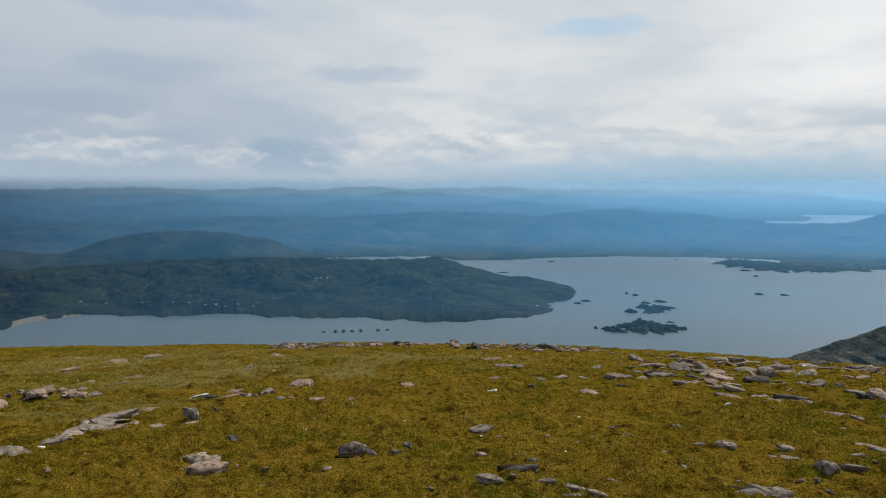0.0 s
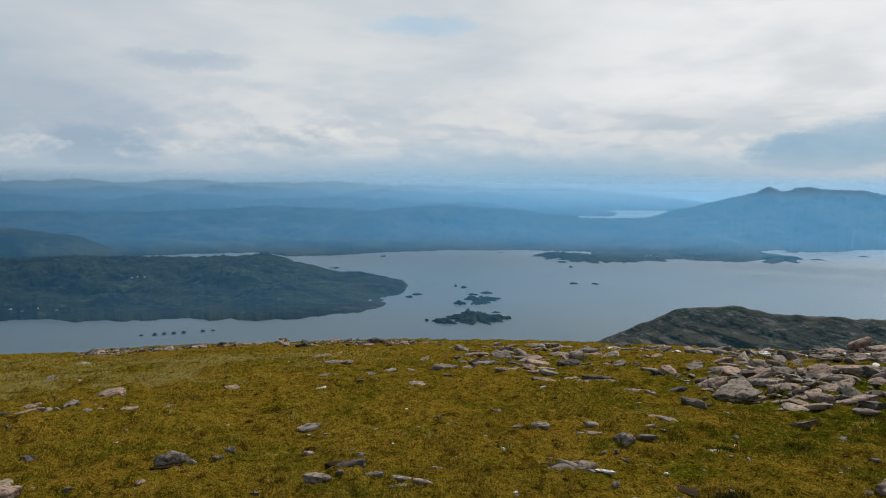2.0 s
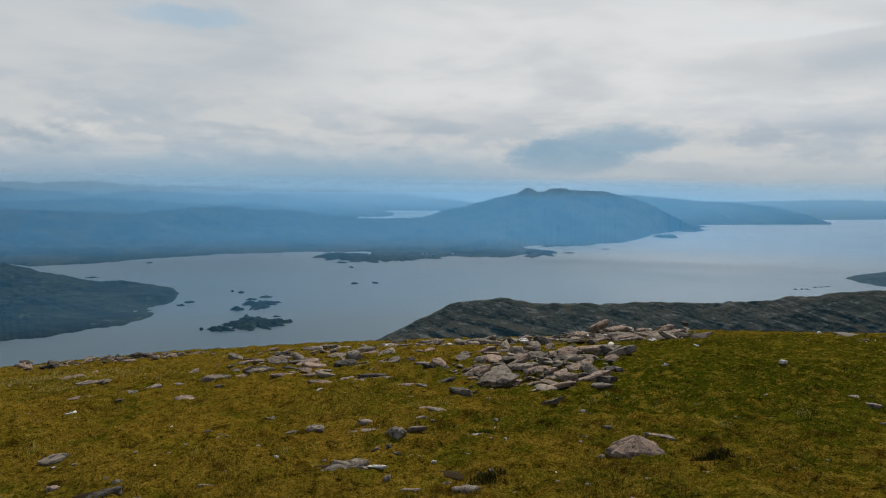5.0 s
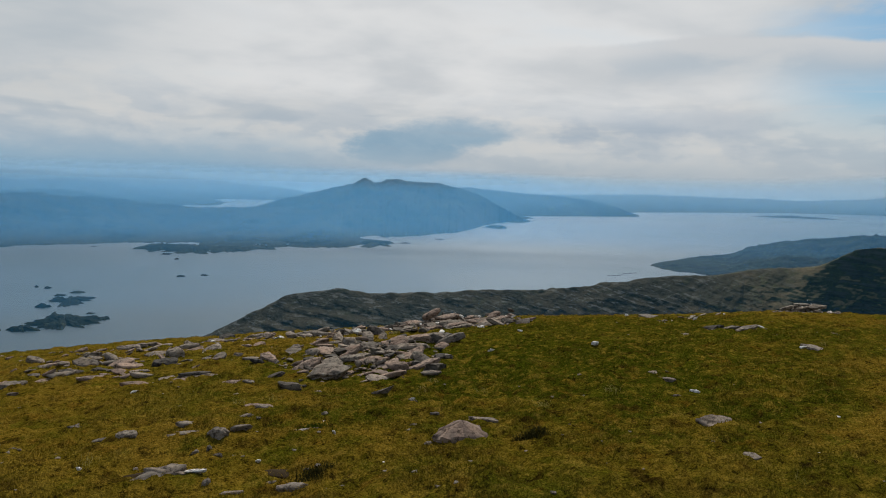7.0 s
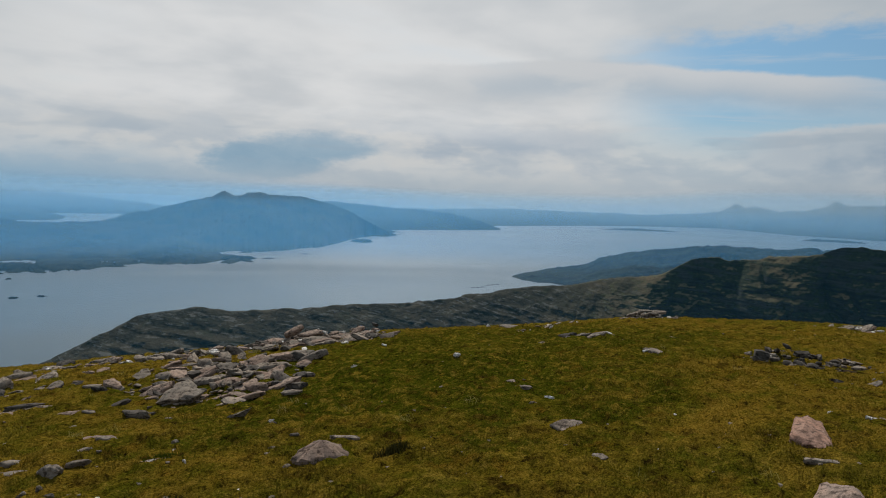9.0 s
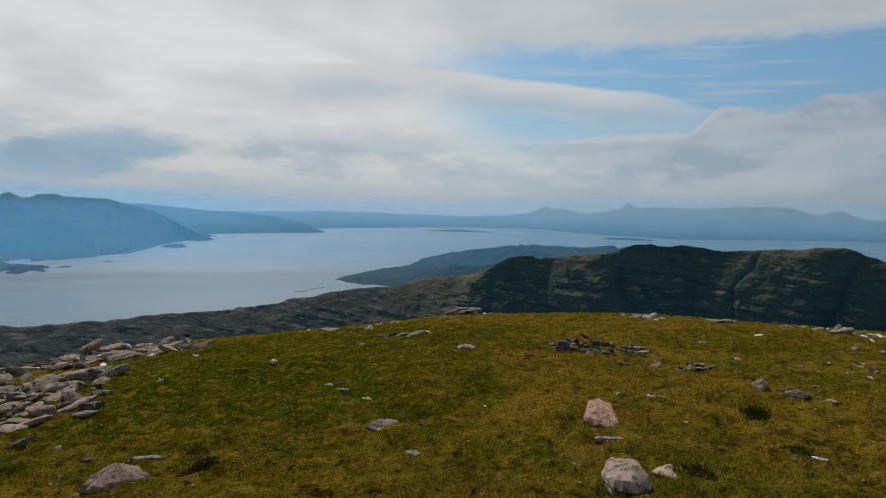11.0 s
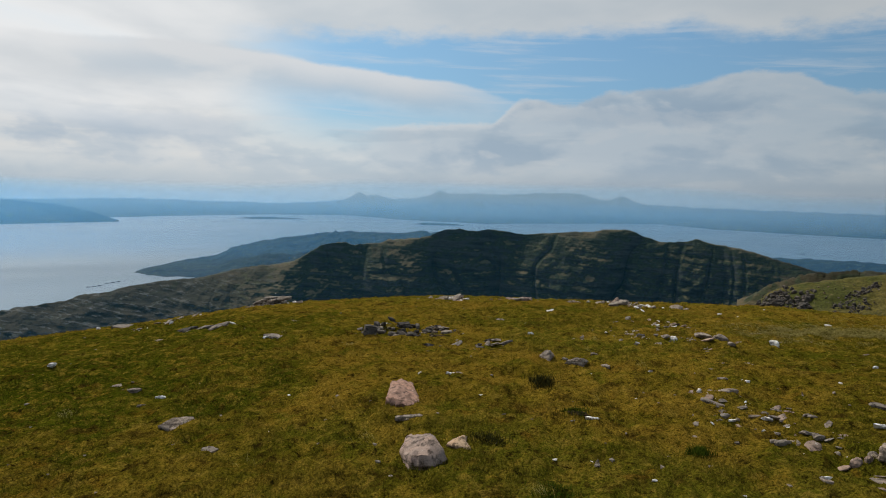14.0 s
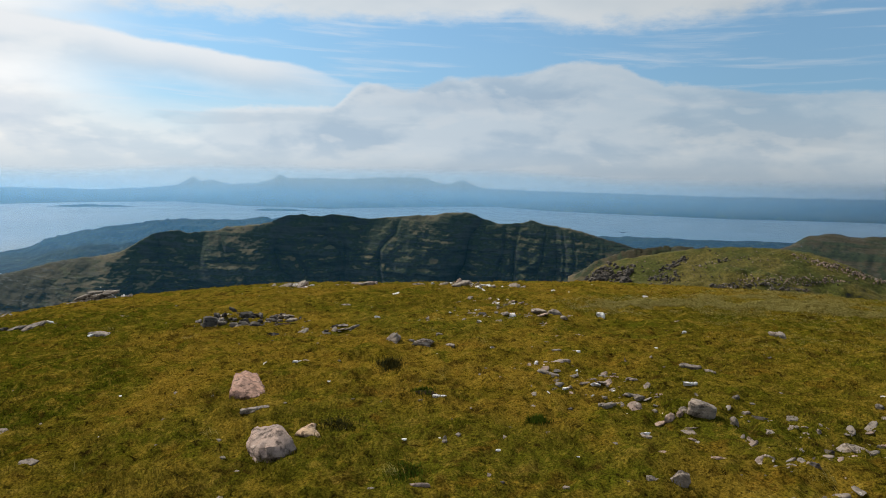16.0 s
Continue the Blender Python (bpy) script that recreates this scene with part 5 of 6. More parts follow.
stone("q", 10.14, 3.31, 0.07, 0.07, 0.03, 71)
stone("s", 8.58, 2.14, 0.29, 0.21, 0.03, 75)
stone("q", 8.47, 2.22, 0.1, 0.06, 0.03, 74)
stone("s", 10.52, 2.49, 0.3, 0.12, 0.02, 76)
stone("q", 8.43, 6.17, 0.1, 0.06, 0.03, 53)
stone("s", 9.75, 4.14, 0.19, 0.11, 0.02, 65)
stone("P", 5.57, 0.22, 0.28, 0.67, 0.09, 84)
stone("S", 4.89, 0.11, 0.21, 0.07, 0.03, 85)
stone("B", 4.26, -0.03, 0.28, 0.50, 0.14, 86)
stone("T", 4.37, -0.24, 0.16, 0.22, 0.04, 89)
stone("q", 6.25, 0.15, 0.05, 0.05, 0.04, 86)
stone("q", 6.22, -0.11, 0.07, 0.05, 0.03, 88)
stone("s", 6.25, -0.2, 0.08, 0.08, 0.02, 89)
stone("q", 4.94, -1.14, 0.12, 0.04, 0.03, 100)
stone("b", 6.95, -1.03, 0.15, 0.15, 0.09, 96)
stone("b", 6.76, -1.31, 0.22, 0.13, 0.05, 99)
stone("q", 7.05, -1.39, 0.12, 0.1, 0.04, 99)
stone("s", 6.97, -1.22, 0.08, 0.08, 0.02, 98)
stone("b", 7.27, -1.56, 0.1, 0.06, 0.03, 100)
stone("s", 6.67, -1.56, 0.11, 0.11, 0.02, 101)
stone("b", 8.58, -1.64, 0.09, 0.09, 0.03, 99)
stone("q", 8.93, -1.05, 0.1, 0.08, 0.03, 95)
stone("s", 9.98, -0.69, 0.15, 0.14, 0.02, 92)
stone("s", 9.71, -1.03, 0.1, 0.1, 0.02, 94)
stone("b", 8.41, -0.12, 0.07, 0.07, 0.03, 89)
stone("d", 7.89, 0.18, 0.15, 0.05, 0.03, 86)
stone("q", 6.61, -1.96, 0.07, 0.03, 0.03, 105)
stone("q", 11.58, -1.59, 0.15, 0.1, 0.03, 97)
stone("q", 6.01, -2.59, 0.08, 0.08, 0.04, 112)
stone("q", 8.04, -3.7, 0.13, 0.13, 0.06, 114)
stone("b", 8.61, -3.1, 0.23, 0.18, 0.06, 109)
stone("b", 8.55, -3.3, 0.19, 0.15, 0.05, 110)
stone("q", 8.37, -2.68, 0.11, 0.11, 0.05, 106)
stone("q", 9.7, -3.08, 0.18, 0.12, 0.04, 106)
stone("s", 8.45, -2.89, 0.16, 0.09, 0.02, 108)
stone("d", 8.45, -2.31, 0.13, 0.09, 0.03, 104)
stone("q", 8.04, -2.18, 0.07, 0.05, 0.03, 104)
stone("s", 9.36, -4.04, 0.2, 0.12, 0.02, 112)
stone("d", 9.55, -4.55, 0.11, 0.11, 0.03, 115)
stone("q", 10.59, -5.58, 0.13, 0.09, 0.03, 117)
stone("s", 7.73, -4.51, 0.16, 0.14, 0.02, 119)
stone("q", 6.85, -4.12, 0.06, 0.04, 0.03, 120)
stone("q", 11.73, -4.41, 0.1, 0.1, 0.04, 110)
stone("q", 13.83, -5.97, 0.15, 0.12, 0.03, 113)
stone("q", 12.81, -3.51, 0.15, 0.13, 0.04, 104)
stone("b", 5.67, -2.89, 0.04, 0.04, 0.05, 116)
stone("q", 4.84, -3.02, 0.12, 0.08, 0.04, 121)
stone("b", 4.62, -2.5, 0.11, 0.09, 0.04, 117)
stone("b", 5.1, -2.67, 0.09, 0.06, 0.03, 116)
stone("s", 5.39, -3.34, 0.18, 0.09, 0.02, 121)
stone("s", 6.86, -2.95, 0.11, 0.1, 0.02, 112)
stone("s", 6.15, -2.45, 0.11, 0.11, 0.02, 110)
stone("s", 5.57, -2.27, 0.19, 0.09, 0.02, 110)
stone("q", 5.6, -2.08, 0.06, 0.06, 0.04, 109)
stone("s", 5.3, -2.07, 0.18, 0.11, 0.02, 109)
stone("s", 5.03, -2.06, 0.12, 0.08, 0.02, 110)
stone("b", 4.91, -2.09, 0.07, 0.05, 0.03, 111)
stone("q", 4.91, -2.3, 0.09, 0.04, 0.03, 113)
stone("s", 5.2, -2.49, 0.1, 0.06, 0.02, 114)
stone("s", 4.44, -2.2, 0.12, 0.09, 0.02, 115)
stone("s", 3.88, -2.18, 0.09, 0.07, 0.02, 118)
stone("s", 4.62, -1.73, 0.08, 0.04, 0.02, 108)
stone("s", 4.13, -1.03, 0.03, 0.03, 0.04, 101)
stone("p", 4.25, -2.54, 0.08, 0.08, 0.05, 120)
stone("p", 4.25, -2.61, 0.06, 0.06, 0.04, 120)
stone("s", 4.42, -2.51, 0.06, 0.06, 0.03, 118)
stone("D", 4.19, -2.72, 0.18, 0.13, 0.1, 122)
stone("b", 4.08, -2.58, 0.09, 0.06, 0.03, 121)
stone("p", 4.63, -2.67, 0.06, 0.06, 0.02, 119)
stone("b", 3.99, -2.83, 0.06, 0.06, 0.06, 124)
stone("d", 4.18, -3.13, 0.13, 0.06, 0.03, 126)
stone("s", 4.42, -3.11, 0.07, 0.05, 0.02, 124)
stone("s", 4.02, -3.26, 0.11, 0.08, 0.02, 128)
stone("s", 3.83, -2.96, 0.08, 0.06, 0.02, 127)
stone("s", 3.91, -3.19, 0.11, 0.06, 0.02, 129)
stone("s", 3.78, -3.15, 0.05, 0.04, 0.02, 129)
stone("b", 3.79, -3.24, 0.05, 0.04, 0.03, 130)
stone("d", 3.58, -3.13, 0.1, 0.05, 0.03, 131)
stone("s", 3.67, -3.34, 0.11, 0.06, 0.02, 132)
stone("d", 3.31, -2.83, 0.07, 0.03, 0.03, 130)
stone("s", 3.47, -2.68, 0.07, 0.05, 0.02, 127)
stone("p", 3.54, -2.44, 0.12, 0.05, 0.02, 123)
stone("b", 3.31, -2.05, 0.16, 0.08, 0.06, 120)
stone("s", 3.33, -1.94, 0.08, 0.05, 0.02, 118)
stone("p", 3.65, -2.16, 0.08, 0.06, 0.02, 119)
stone("s", 3.7, -1.93, 0.05, 0.05, 0.02, 116)
stone("q", 3.89, -2.18, 0.09, 0.03, 0.03, 118)
stone("s", 4.49, -2.18, 0.08, 0.05, 0.02, 114)
stone("s", 3.1, -2.82, 0.1, 0.05, 0.02, 132)
stone("s", 3.67, -3.57, 0.06, 0.06, 0.02, 134)
stone("b", 6.68, -5.1, 0.17, 0.11, 0.04, 127)
stone("s", 5.28, -3.45, 0.12, 0.07, 0.02, 122)
stone("s", 4.84, -2.41, 0.07, 0.06, 0.02, 115)
stone("s", 5.09, -2.36, 0.08, 0.06, 0.02, 113)
stone("s", 5.14, -2.09, 0.08, 0.07, 0.02, 110)
stone("q", 4.89, -2.06, 0.06, 0.04, 0.03, 111)
stone("p", 3.52, -0.79, 0.14, 0.05, 0.02, 99)
stone("b", 4.07, -3.92, 0.07, 0.04, 0.03, 134)

def heap(name, label, spots, n, size, kinds, seed, pile=0.0, squash=0.5):
    """Loose stones strewn in ovals (x, y, half length, half width, turn); each stone is a part of the heap."""
    r = random.Random(seed)
    base = new(name)
    x0, y0 = spots[0][0], spots[0][1]
    base.location = (x0, y0, float(summit(x0, y0)))
    total = sum(s[2] * s[3] for s in spots)
    for x, y, a, b, turn in spots:
        for _ in range(max(1, round(n * a * b / total))):
            k, m = r.uniform(0, math.tau), math.sqrt(r.random())
            u, v = a * m * math.cos(k), b * m * math.sin(k)
            px = x + u * math.cos(radians(turn)) - v * math.sin(radians(turn))
            py = y + u * math.sin(radians(turn)) + v * math.cos(radians(turn))
            kind = r.choice(kinds)
            w = size[0] * 0.5 * (size[1] / (size[0] * 0.5)) ** (r.random() ** 1.6) * (0.5 if kind == "q" else 1.0)
            slab = kind in "sp"
            h = w * (r.uniform(0.16, 0.42) if slab else r.uniform(0.3, 0.75) * 0.7) * squash
            ob = new("stone", r.choice(CHIPS[kind]))
            ob.location = Vector((px, py, float(turf_at(px, py)) - 0.4 * h + pile * (1 - m) * r.random())) - base.location
            # slabs lie along the strike of the beds, dipping one way
            turn = r.gauss(-50, 28) + (180 if r.random() < 0.5 else 0) if slab else r.uniform(0, 360)
            dip = r.uniform(-8, 28) * (1 if -140 < turn < 40 else -1) if slab else r.uniform(-20, 20)
            ob.rotation_euler = Euler([radians(v) for v in (r.uniform(-18, 18), -dip, turn)])
            ob.scale = (w * (1.25 if slab else 1), w * r.uniform(0.42, 0.85), h * 1.3)
            ob.parent = base
    return tagged(base, label, "stones", "stone heaps")


heap("stone_heap", "broad heap of broken pinkish grey slabs", [(5.4, 6.4, 1.2, 1.0, 0), (6.3, 7.1, 1.2, 0.8, -40), (5.0, 5.5, 0.9, 0.4, -35)], 390, (0.06, 0.40), "spspspddb", 1, 0.05, 0.7)
heap("stone_heap", "band of loose slabs along the brow", [(8.4, 9.6, 2.6, 0.9, -30), (9.4, 8.4, 1.3, 0.7, -40), (9.5, 7.3, 0.7, 0.5, -50), (6.9, 10.9, 1.3, 0.5, -30)], 420, (0.09, 0.40), "sppsbdq", 2, 0.10, 0.75)
heap("stone_heap", "piled pale slabs on the brow", [(9.9, 9.2, 1.2, 0.4, -55), (10.2, 8.0, 0.7, 0.35, -75)], 190, (0.12, 0.40), "sppsdq", 18, 0.30, 0.75)
heap("stone_heap", "scattered slabs along the brow", [(5.0, 11.0, 2.2, 0.8, 10), (3.6, 10.0, 1.2, 0.8, 0)], 110, (0.10, 0.38), "ssp", 3, 0.03, 0.7)
heap("scree", "pinkish scree along the northern brow", [(-2.6, 15.2, 1.3, 1.3, 20), (-1.2, 15.9, 1.6, 0.5, 0), (-3.4, 16.4, 1.0, 0.8, 0)], 300, (0.08, 0.30), "pppsd", 4, 0.07, 0.8)
heap("scree", "pinkish scree spilling over the brow", [(1.6, 14.2, 1.3, 1.6, 0), (2.6, 14.0, 1.0, 1.2, 0)], 190, (0.08, 0.30), "ppsd", 5, 0.06, 0.8)
heap("cairn", "tiny cairn of dark stones on the brow", [(0.22, 17.6, 0.28, 0.25, 0)], 16, (0.14, 0.26), "dp", 6, 0.25)
heap("stone_heap", "low heap of pinkish boulders in the grass", [(-4.7, 8.0, 0.75, 0.4, -20), (-5.1, 7.7, 0.5, 0.3, -20)], 38, (0.16, 0.36), "pps", 7, 0.08, 0.7)
heap("stone_heap", "small heap of grey angular stones", [(9.2, 0.75, 0.5, 0.45, 60), (9.0, 0.25, 0.4, 0.5, 90)], 120, (0.05, 0.2), "sdddb", 8, 0.12, 1.0)
heap("stone_heap", "low patch of grey stones", [(7.9, -0.45, 0.35, 0.25, 90)], 26, (0.05, 0.16), "ssd", 9, 0.04)
heap("stone_heap", "pale stones strewn along the eastern brow", [(14.6, 0.2, 0.4, 0.7, 0), (14.4, -1.2, 0.3, 0.5, 0), (13.4, -3.2, 0.4, 1.2, 0)], 170, (0.08, 0.34), "sqsp", 10, 0.05, 0.7)
heap("stone_heap", "grey and white stones strewn in the grass", [(8.6, -2.2, 0.8, 0.5, 60), (9.8, -2.8, 0.7, 0.5, 60), (8.3, -3.1, 0.4, 0.4, 0)], 100, (0.04, 0.18), "ssqbp", 11, 0.02)
heap("stone_heap", "flat stones scattered through thin grass", [(5.2, -2.2, 0.55, 0.4, 60), (4.6, -2.6, 0.4, 0.4, 0)], 80, (0.03, 0.12), "sspbq", 12, 0.0)
heap("stone_heap", "small worn stones scattered over bare turf", [(3.8, -2.9, 0.5, 0.55, 0), (3.2, -2.6, 0.35, 0.4, 0), (3.6, -3.6, 0.4, 0.4, 0)], 100, (0.03, 0.13), "sspb", 13, 0.0)
heap("stone_heap", "low pile of pale slabs on the eastern brow", [(15.6, 4.2, 0.6, 0.4, 70)], 60, (0.14, 0.46), "ssq", 14, 0.28, 0.7)
heap("stone_heap", "flat pale stones on the brow", [(11.5, 5.4, 0.4, 0.3, 60), (10.2, 3.7, 0.5, 0.2, 60), (13.0, 5.2, 0.6, 0.3, 60)], 34, (0.10, 0.28), "sqs", 15, 0.03)
heap("stone_heap", "slabs breaking out of the turf", [(-3.2, 6.1, 0.6, 0.22, 60)], 16, (0.1, 0.3), "ssp", 16, 0.0)
heap("stone_heap", "stones half sunk along a worn line", [(4.2, 8.4, 1.0, 0.4, 10), (2.9, 8.6, 0.9, 0.3, 0)], 40, (0.10, 0.3), "sspd", 17, 0.03)


def strew(name, label, strokes, n, size, kinds, seed):
    """Rocks on the knoll's face along strokes (bearing and height at both ends, half width), in degrees from the summit."""
    r = random.Random(seed)
    co = np.array([v.co[:] for v in bpy.data.objects["knoll"].data.vertices])
    far = np.hypot(co[:, 0], co[:, 1])
    az, el = np.degrees(np.arctan2(co[:, 0], co[:, 1])), np.degrees(np.arctan2(co[:, 2] - EYE, far))
    face = np.where(far < 84)[0]
    base = None
    for _ in range(n):
        a0, e0, a1, e1, wide = r.choice(strokes)
        t, s = r.random(), r.gauss(0, wide * 0.6)
        ta, te = a0 + (a1 - a0) * t + r.gauss(0, wide * 0.5), e0 + (e1 - e0) * t + s
        v = Vector(co[face[np.argmin((az[face] - ta) ** 2 + (el[face] - te) ** 2)]])
        if base is None:
            base = new(name)
            base.location = v
        w = size[0] * (size[1] / size[0]) ** (r.random() ** 1.5)
        ob = new("stone", r.choice(CHIPS[r.choice(kinds)]))
        ob.location = v - base.location + Vector((r.uniform(-0.3, 0.3), r.uniform(-0.3, 0.3), -0.3 * w))
        ob.rotation_euler = Euler((r.uniform(-0.4, 0.4), r.uniform(-0.4, 0.4), r.uniform(0, 6.28)))
        ob.scale = (w, w * r.uniform(0.5, 1.0), w * r.uniform(0.5, 1.0))
        ob.parent = base
    return tagged(base, label, "rocks", "rocks on the knoll")


strew("crag", "dark broken crag on the knoll's flank", [(115.0, -7.5, 116.0, -6.6, 0.4), (112.6, -7.8, 114.6, -6.9, 0.35), (112.8, -7.2, 114.8, -6.3, 0.3)], 420, (0.15, 0.75), "dddd", 21)
strew("crag", "slanting dark crag across the knoll", [(117.4, -7.4, 118.8, -6.3, 0.28), (118.8, -6.3, 120.2, -5.4, 0.14), (118.6, -7.3, 119.6, -6.8, 0.25)], 300, (0.12, 0.45), "dddd", 22)
strew("crag", "dark outcrops at the knoll's foot", [(122.3, -7.45, 124.0, -7.3, 0.14), (124.0, -7.2, 129.0, -6.8, 0.14), (126.3, -7.35, 128.8, -7.2, 0.12)], 320, (0.10, 0.4), "ddds", 23)
strew("scree", "pinkish scree down the knoll's shoulder", [(127.8, -4.7, 133.3, -6.0, 0.16), (128.7, -5.0, 133.5, -6.2, 0.2)], 300, (0.10, 0.34), "pppsd", 24)
strew("scree", "pinkish grey scree spread below the knoll", [(124.2, -6.8, 130.6, -6.1, 0.16), (126.9, -6.8, 131.3, -6.3, 0.14)], 300, (0.08, 0.28), "ppssd", 27)
strew("scree", "scattered stones on the knoll's grass", [(116.0, -6.2, 124.0, -5.6, 0.6), (119.0, -6.8, 127.0, -6.3, 0.6), (122.0, -5.2, 129.0, -5.0, 0.5)], 300, (0.06, 0.22), "sspd", 25)
strew("scree", "line of stones across the knoll", [(120.8, -6.0, 123.6, -5.2, 0.1)], 30, (0.15, 0.4), "dds", 26)


def pebbles(count, mat, label, seed, size):
    """Small chips lying about the turf, too many to count."""
    r = np.random.RandomState(seed)
    me = bpy.data.meshes.new("pebbles")
    src = [np.array([v.co[:] for v in m.vertices]) for m in (rock_mesh(i + 700, 0.5, 10, 1, mat) for i in range(5))]
    tri = [[tuple(p.vertices) for p in m.polygons] for m in (rock_mesh(700, 0.5, 10, 1, mat),)][0]
    verts, faces = [], []
    for _ in range(count):
        az, d = radians(r.uniform(-40, 140)), 2.2 * (14 / 2.2) ** r.random()
        x, y = d * math.sin(az), d * math.cos(az)
        w = r.uniform(*size)
        a = r.uniform(0, math.tau)
        p = src[r.randint(5)] * (w, w * r.uniform(0.5, 1), w * 0.3)
        c, s = math.cos(a), math.sin(a)
        p = np.stack([x + p[:, 0] * c - p[:, 1] * s, y + p[:, 0] * s + p[:, 1] * c, p[:, 2] + float(turf_at(x, y)) - w * 0.12], -1)
        faces += [tuple(i + len(verts) for i in f) for f in tri]
        verts += p.tolist()
    me.from_pydata(verts, [], faces)
    me.materials.append(mat)
    tagged(new("pebbles", me), label, "pebbles", kind="stuff")


pebbles(480, GREY, "small grey stone chips strewn over the turf", 3, (0.015, 0.05))
pebbles(110, QUARTZ, "small white quartz chips strewn over the turf", 4, (0.014, 0.04))


# ---- grass ----
def grass_material():
    m, n = material("grass_blades")
    geo = n.add("ShaderNodeNewGeometry")
    g, one = geo.outputs["Position"], geo.outputs["Random Per Island"]
    a = n.noise(g, 0.35, 4, 0.6)
    b = n.noise(g, 1.7, 5, 0.62)
    col = n.mix(n.step(b, 0.36, 0.62), (0.147, 0.110, 0.010), (0.194, 0.126, 0.016))
    col = n.mix(n.math("MULTIPLY", n.step(a, 0.50, 0.66), 0.6), col, (0.074, 0.086, 0.007))
    col = n.mix(lush(n, g, b), col, (0.050, 0.063, 0.003))
    col = cover(n, g, col, 1.0)
    col = n.mix(n.step(one, 0.60, 1.0, True, 0.0, 0.45), col, (0.25, 0.172, 0.028))
    col = n.mix(n.step(one, 0.35, 0.0, True, 0.0, 0.45), col, (0.040, 0.036, 0.004))
    s = n.add("ShaderNodeBsdfPrincipled", {"Base Color": col, "Roughness": 0.9, "Specular IOR Level": 0.0})
    t = n.add("ShaderNodeBsdfTranslucent", {"Color": col})
    n.add("ShaderNodeOutputMaterial", {"Surface": n.add("ShaderNodeMixShader", {0: 0.04, 1: s, 2: t})})
    return m


def straw_material():
    m, n = material("straw_blades")
    geo = n.add("ShaderNodeNewGeometry")
    col = n.mix(geo.outputs["Random Per Island"], (0.15, 0.125, 0.022), (0.31, 0.25, 0.07))
    finish(n, col, 0.8, spec=0.15)
    return m


def blades(name, label, mat, x, y, tall, wide, lean, r, wind=None):
    """One mesh of bent blades, two faces each, at the places given."""
    n = len(x)
    z = turf_at(x, y) - 0.004
    a = r.uniform(0, math.tau, n)
    b = r.uniform(0, math.tau, n) if wind is None else r.normal(wind, 0.6, n)
    ux, uy = np.cos(a) * wide / 2, np.sin(a) * wide / 2
    bx, by = np.cos(b) * tall * lean, np.sin(b) * tall * lean
    p0 = np.stack([x - ux, y - uy, z], -1)
    p1 = np.stack([x + ux, y + uy, z], -1)
    p2 = np.stack([x + ux * 0.7 + bx * 0.35, y + uy * 0.7 + by * 0.35, z + tall * 0.6], -1)
    p3 = np.stack([x - ux * 0.7 + bx * 0.35, y - uy * 0.7 + by * 0.35, z + tall * 0.6], -1)
    p4 = np.stack([x + bx, y + by, z + tall * np.sqrt(np.clip(1 - (lean * 0.7) ** 2, 0.06, 1))], -1)
    co = np.stack([p0, p1, p2, p3, p4], 1).reshape(-1, 3)
    i = np.arange(n)[:, None] * 5
    tri = np.concatenate([i + [0, 1, 2], i + [0, 2, 3], i + [3, 2, 4]], 1).reshape(-1, 3)
    me = bpy.data.meshes.new(name)
    me.vertices.add(len(co))
    me.vertices.foreach_set("co", co.astype(np.float32).ravel())
    me.loops.add(tri.size)
    me.loops.foreach_set("vertex_index", tri.ravel().astype(np.int32))
    me.polygons.add(len(tri))
    me.polygons.foreach_set("loop_start", np.arange(0, tri.size, 3, dtype=np.int32))
    me.update(calc_edges=True)
    me.materials.append(mat)
    return tagged(new(name, me), label, "grass", kind="stuff")


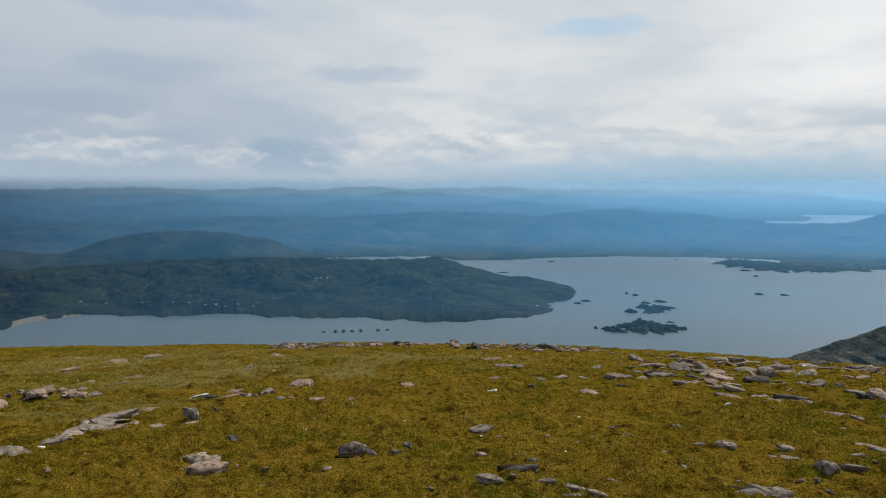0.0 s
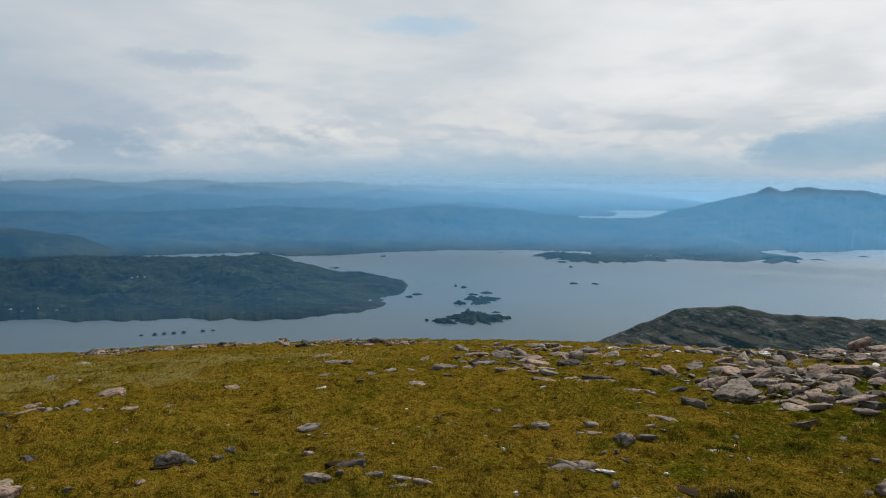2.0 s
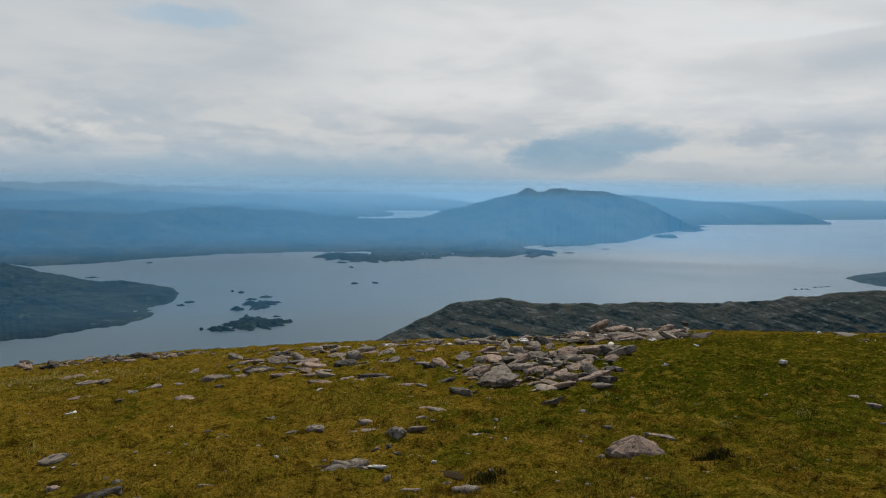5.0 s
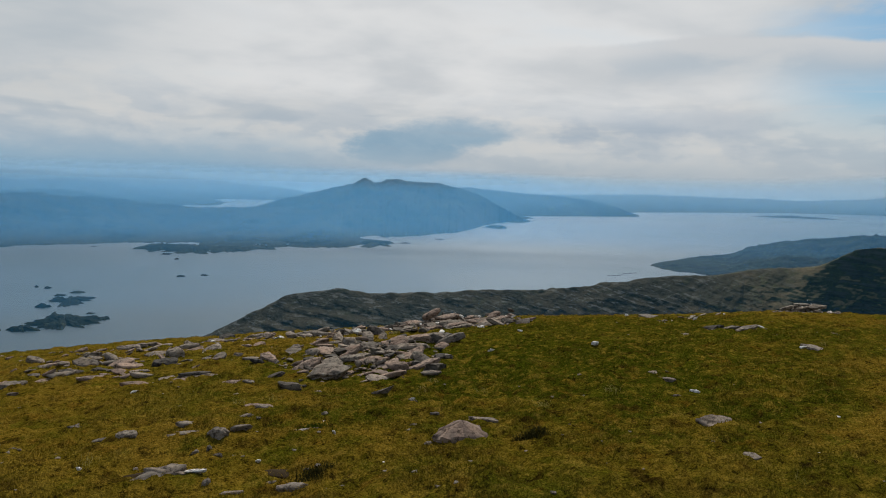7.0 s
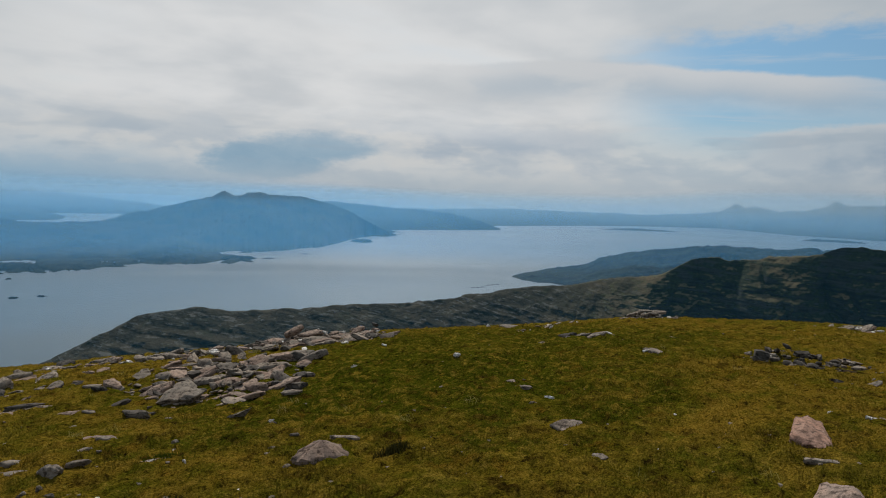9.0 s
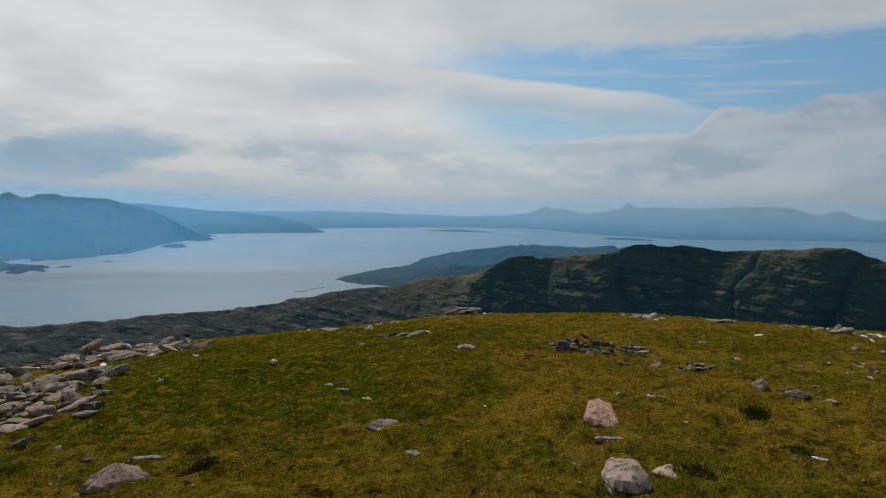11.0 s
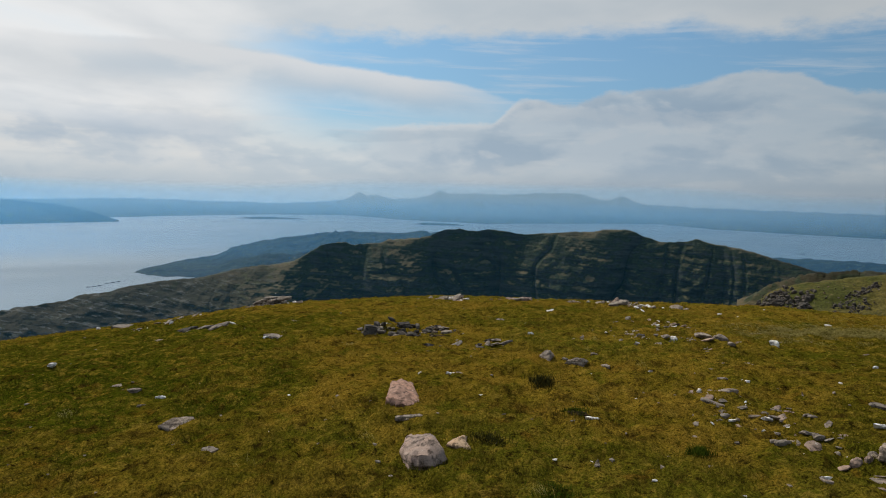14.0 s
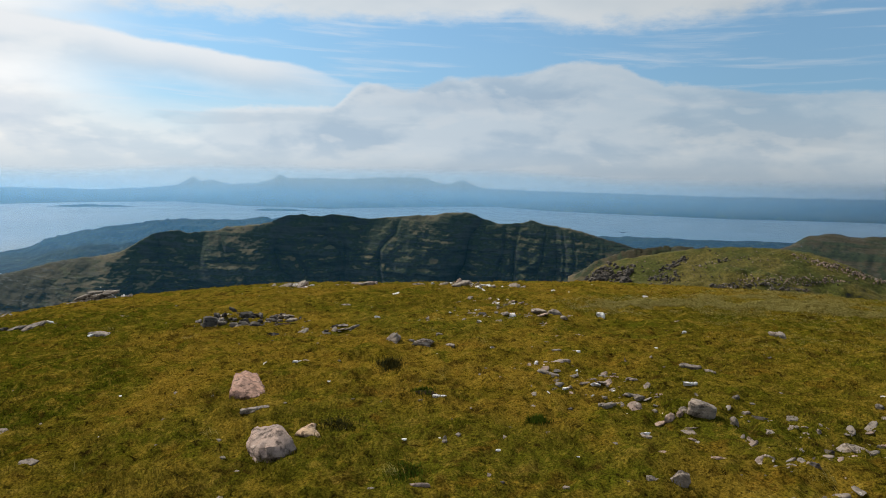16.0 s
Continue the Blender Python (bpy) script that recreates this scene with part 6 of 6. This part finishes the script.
def grow():
    r = np.random.RandomState(8)
    n = 420000
    d = 1.9 * (19 / 1.9) ** r.random_sample(n)
    az = np.radians(r.uniform(-42, 142, n))
    x, y = d * np.sin(az), d * np.cos(az)
    clump = fbm(x * 3.0, y * 3.0, 3, 0.6, 71)
    keep = clump > r.uniform(-0.9, 0.5, n)
    x, y, d, clump = x[keep], y[keep], d[keep], clump[keep]
    tall = r.uniform(0.008, 0.022, len(x)) * (1 + 0.9 * np.clip(clump, 0, 1))
    blades("grass", "short moss and sedge turf, olive green to rust", grass_material(), x, y, tall, 0.0032 * np.maximum(1, d / 3.2), r.uniform(0.3, 1.1, len(x)), r)
    # longer blades where stones shelter them
    rx, ry, rt = [], [], []
    for ob in [o for o in bpy.data.objects if o.name.split(".")[0] == "stone" and o.parent is None]:
        k = int(np.clip(90 * (ob.scale.x + ob.scale.y), 14, 70))
        a = r.uniform(0, math.tau, k)
        m = r.uniform(0.40, 0.56, k)
        u, v = ob.scale.x * m * np.cos(a), ob.scale.y * m * np.sin(a)
        c, s = math.cos(ob.rotation_euler.z), math.sin(ob.rotation_euler.z)
        rx.append(ob.location.x + u * c - v * s), ry.append(ob.location.y + u * s + v * c), rt.append(r.uniform(0.2, 0.75, k) * min(0.07, 0.02 + 0.25 * ob.scale.z))
    rx, ry, rt = np.concatenate(rx), np.concatenate(ry), np.concatenate(rt)
    blades("grass", "short grass tufts round the stones", bpy.data.materials["grass_blades"], rx, ry, rt, 0.004 * np.maximum(1, np.hypot(rx, ry) / 4), r.uniform(0.2, 1.0, len(rx)), r)
    # pale tussocks of longer dry grass
    xs, ys, ts = [], [], []
    for cx, cy, sx, sy, k, h in ((-1.1, 10.6, 2.6, 1.4, 9000, 0.13), (-5.4, 11.6, 3.5, 2.2, 12000, 0.15), (-2.2, 9.2, 1.4, 0.7, 5000, 0.12), (-4.2, 8.9, 1.6, 0.8, 5000, 0.11), (-3.9, 6.9, 1.2, 0.5, 3000, 0.09), (9.0, -6.9, 1.0, 1.4, 10000, 0.13), (9.2, -5.0, 0.8, 0.9, 7000, 0.12), (8.2, -7.9, 0.8, 0.8, 5000, 0.12), (10.6, -8.0, 1.2, 1.4, 8000, 0.13), (6.8, -5.4, 1.4, 1.0, 2500, 0.07)):
        k = int(k * 2.4)
        xs.append(r.normal(cx, sx * 0.55, k)), ys.append(r.normal(cy, sy * 0.55, k)), ts.append(0.45 * h * r.uniform(0.3, 1.1, k))
    for _ in range(70):
        az1, d1 = radians(r.uniform(-38, 138)), r.uniform(2.8, 12)
        cx, cy, k = d1 * math.sin(az1), d1 * math.cos(az1), r.randint(15, 50)
        xs.append(r.normal(cx, 0.035, k)), ys.append(r.normal(cy, 0.035, k)), ts.append(r.uniform(0.03, 0.08, k))
    x, y, t = np.concatenate(xs), np.concatenate(ys), np.concatenate(ts)
    tuft = fbm(x * 1.6, y * 2.6, 3, 0.6, 17) > r.uniform(-0.5, 0.35, len(x))
    x, y, t = x[tuft], y[tuft], t[tuft]
    blades("long_grass", "pale straw-coloured tussock grass bent by wind", straw_material(), x, y, t, 0.0021 * np.maximum(1, np.hypot(x, y) / 5.5), r.uniform(1.1, 1.6, len(x)), r, 1.1)


grow()


def tuft(x, y, wide, deep, tall, count, mat, label, seed):
    """A single clump of blades."""
    r = np.random.RandomState(seed)
    ob = blades("grass_tuft", label, mat, r.normal(x, wide * 0.35, count), r.normal(y, deep * 0.35, count), r.uniform(0.4, 1.0, count) * tall, 0.005, r.uniform(0.3, 1.0, count), r)
    return tagged(ob, label, "grass tuft")


HEATHER = plain("heather", (0.046, 0.042, 0.012), 0.95, 0.0)
SEDGE = plain("green_sedge", (0.046, 0.066, 0.006), 0.9, 0.0)
PEAT = plain("peat", (0.032, 0.021, 0.010), 0.95, 0.05)
for i, (x, y, w, d, h) in enumerate(((3.95, 2.62, 0.20, 0.13, 0.08), (6.10, -0.92, 0.24, 0.16, 0.08), (4.52, -0.42, 0.20, 0.20, 0.04), (2.62, 3.30, 0.20, 0.12, 0.05))):
    tuft(x, y, w, d, h, 420, HEATHER, "dark wiry heather tuft in the turf", 31 + i)
for i, (x, y, w, d, h) in enumerate(((4.31, -1.66, 0.10, 0.10, 0.06), (5.1, -1.05, 0.16, 0.12, 0.05), (3.7, -0.75, 0.22, 0.14, 0.04), (3.2, 4.1, 0.2, 0.2, 0.04))):
    tuft(x, y, w, d, h, 320, SEDGE, "small bright green sedge tuft", 41 + i)


def scar(x, y, wide, deep, az, seed):
    """A worn hole in the turf that shows the peat."""
    ob = new("peat_scar", slab_mesh(seed, PEAT, None, 30, 0.5, name="peat_scar"))
    ob.location = (x, y, float(turf_at(x, y)) - 0.022)
    ob.rotation_euler = (0, 0, radians(-az))
    ob.scale = (wide, deep, 0.034)
    return tagged(ob, "dark bare peat showing through worn turf", "peat", "peat scars")


for x, y, w, d, az, k in ((2.53, 3.53, 0.26, 0.16, 36, 61), (1.93, 4.17, 0.36, 0.12, 25, 62), (-0.66, 5.0, 0.30, 0.10, -7, 63), (5.05, -1.08, 0.20, 0.08, 102, 64), (0.5, 4.62, 0.24, 0.10, 7, 65), (8.9, 0.1, 0.30, 0.16, 89, 66)):
    scar(x, y, w, d, az, k)
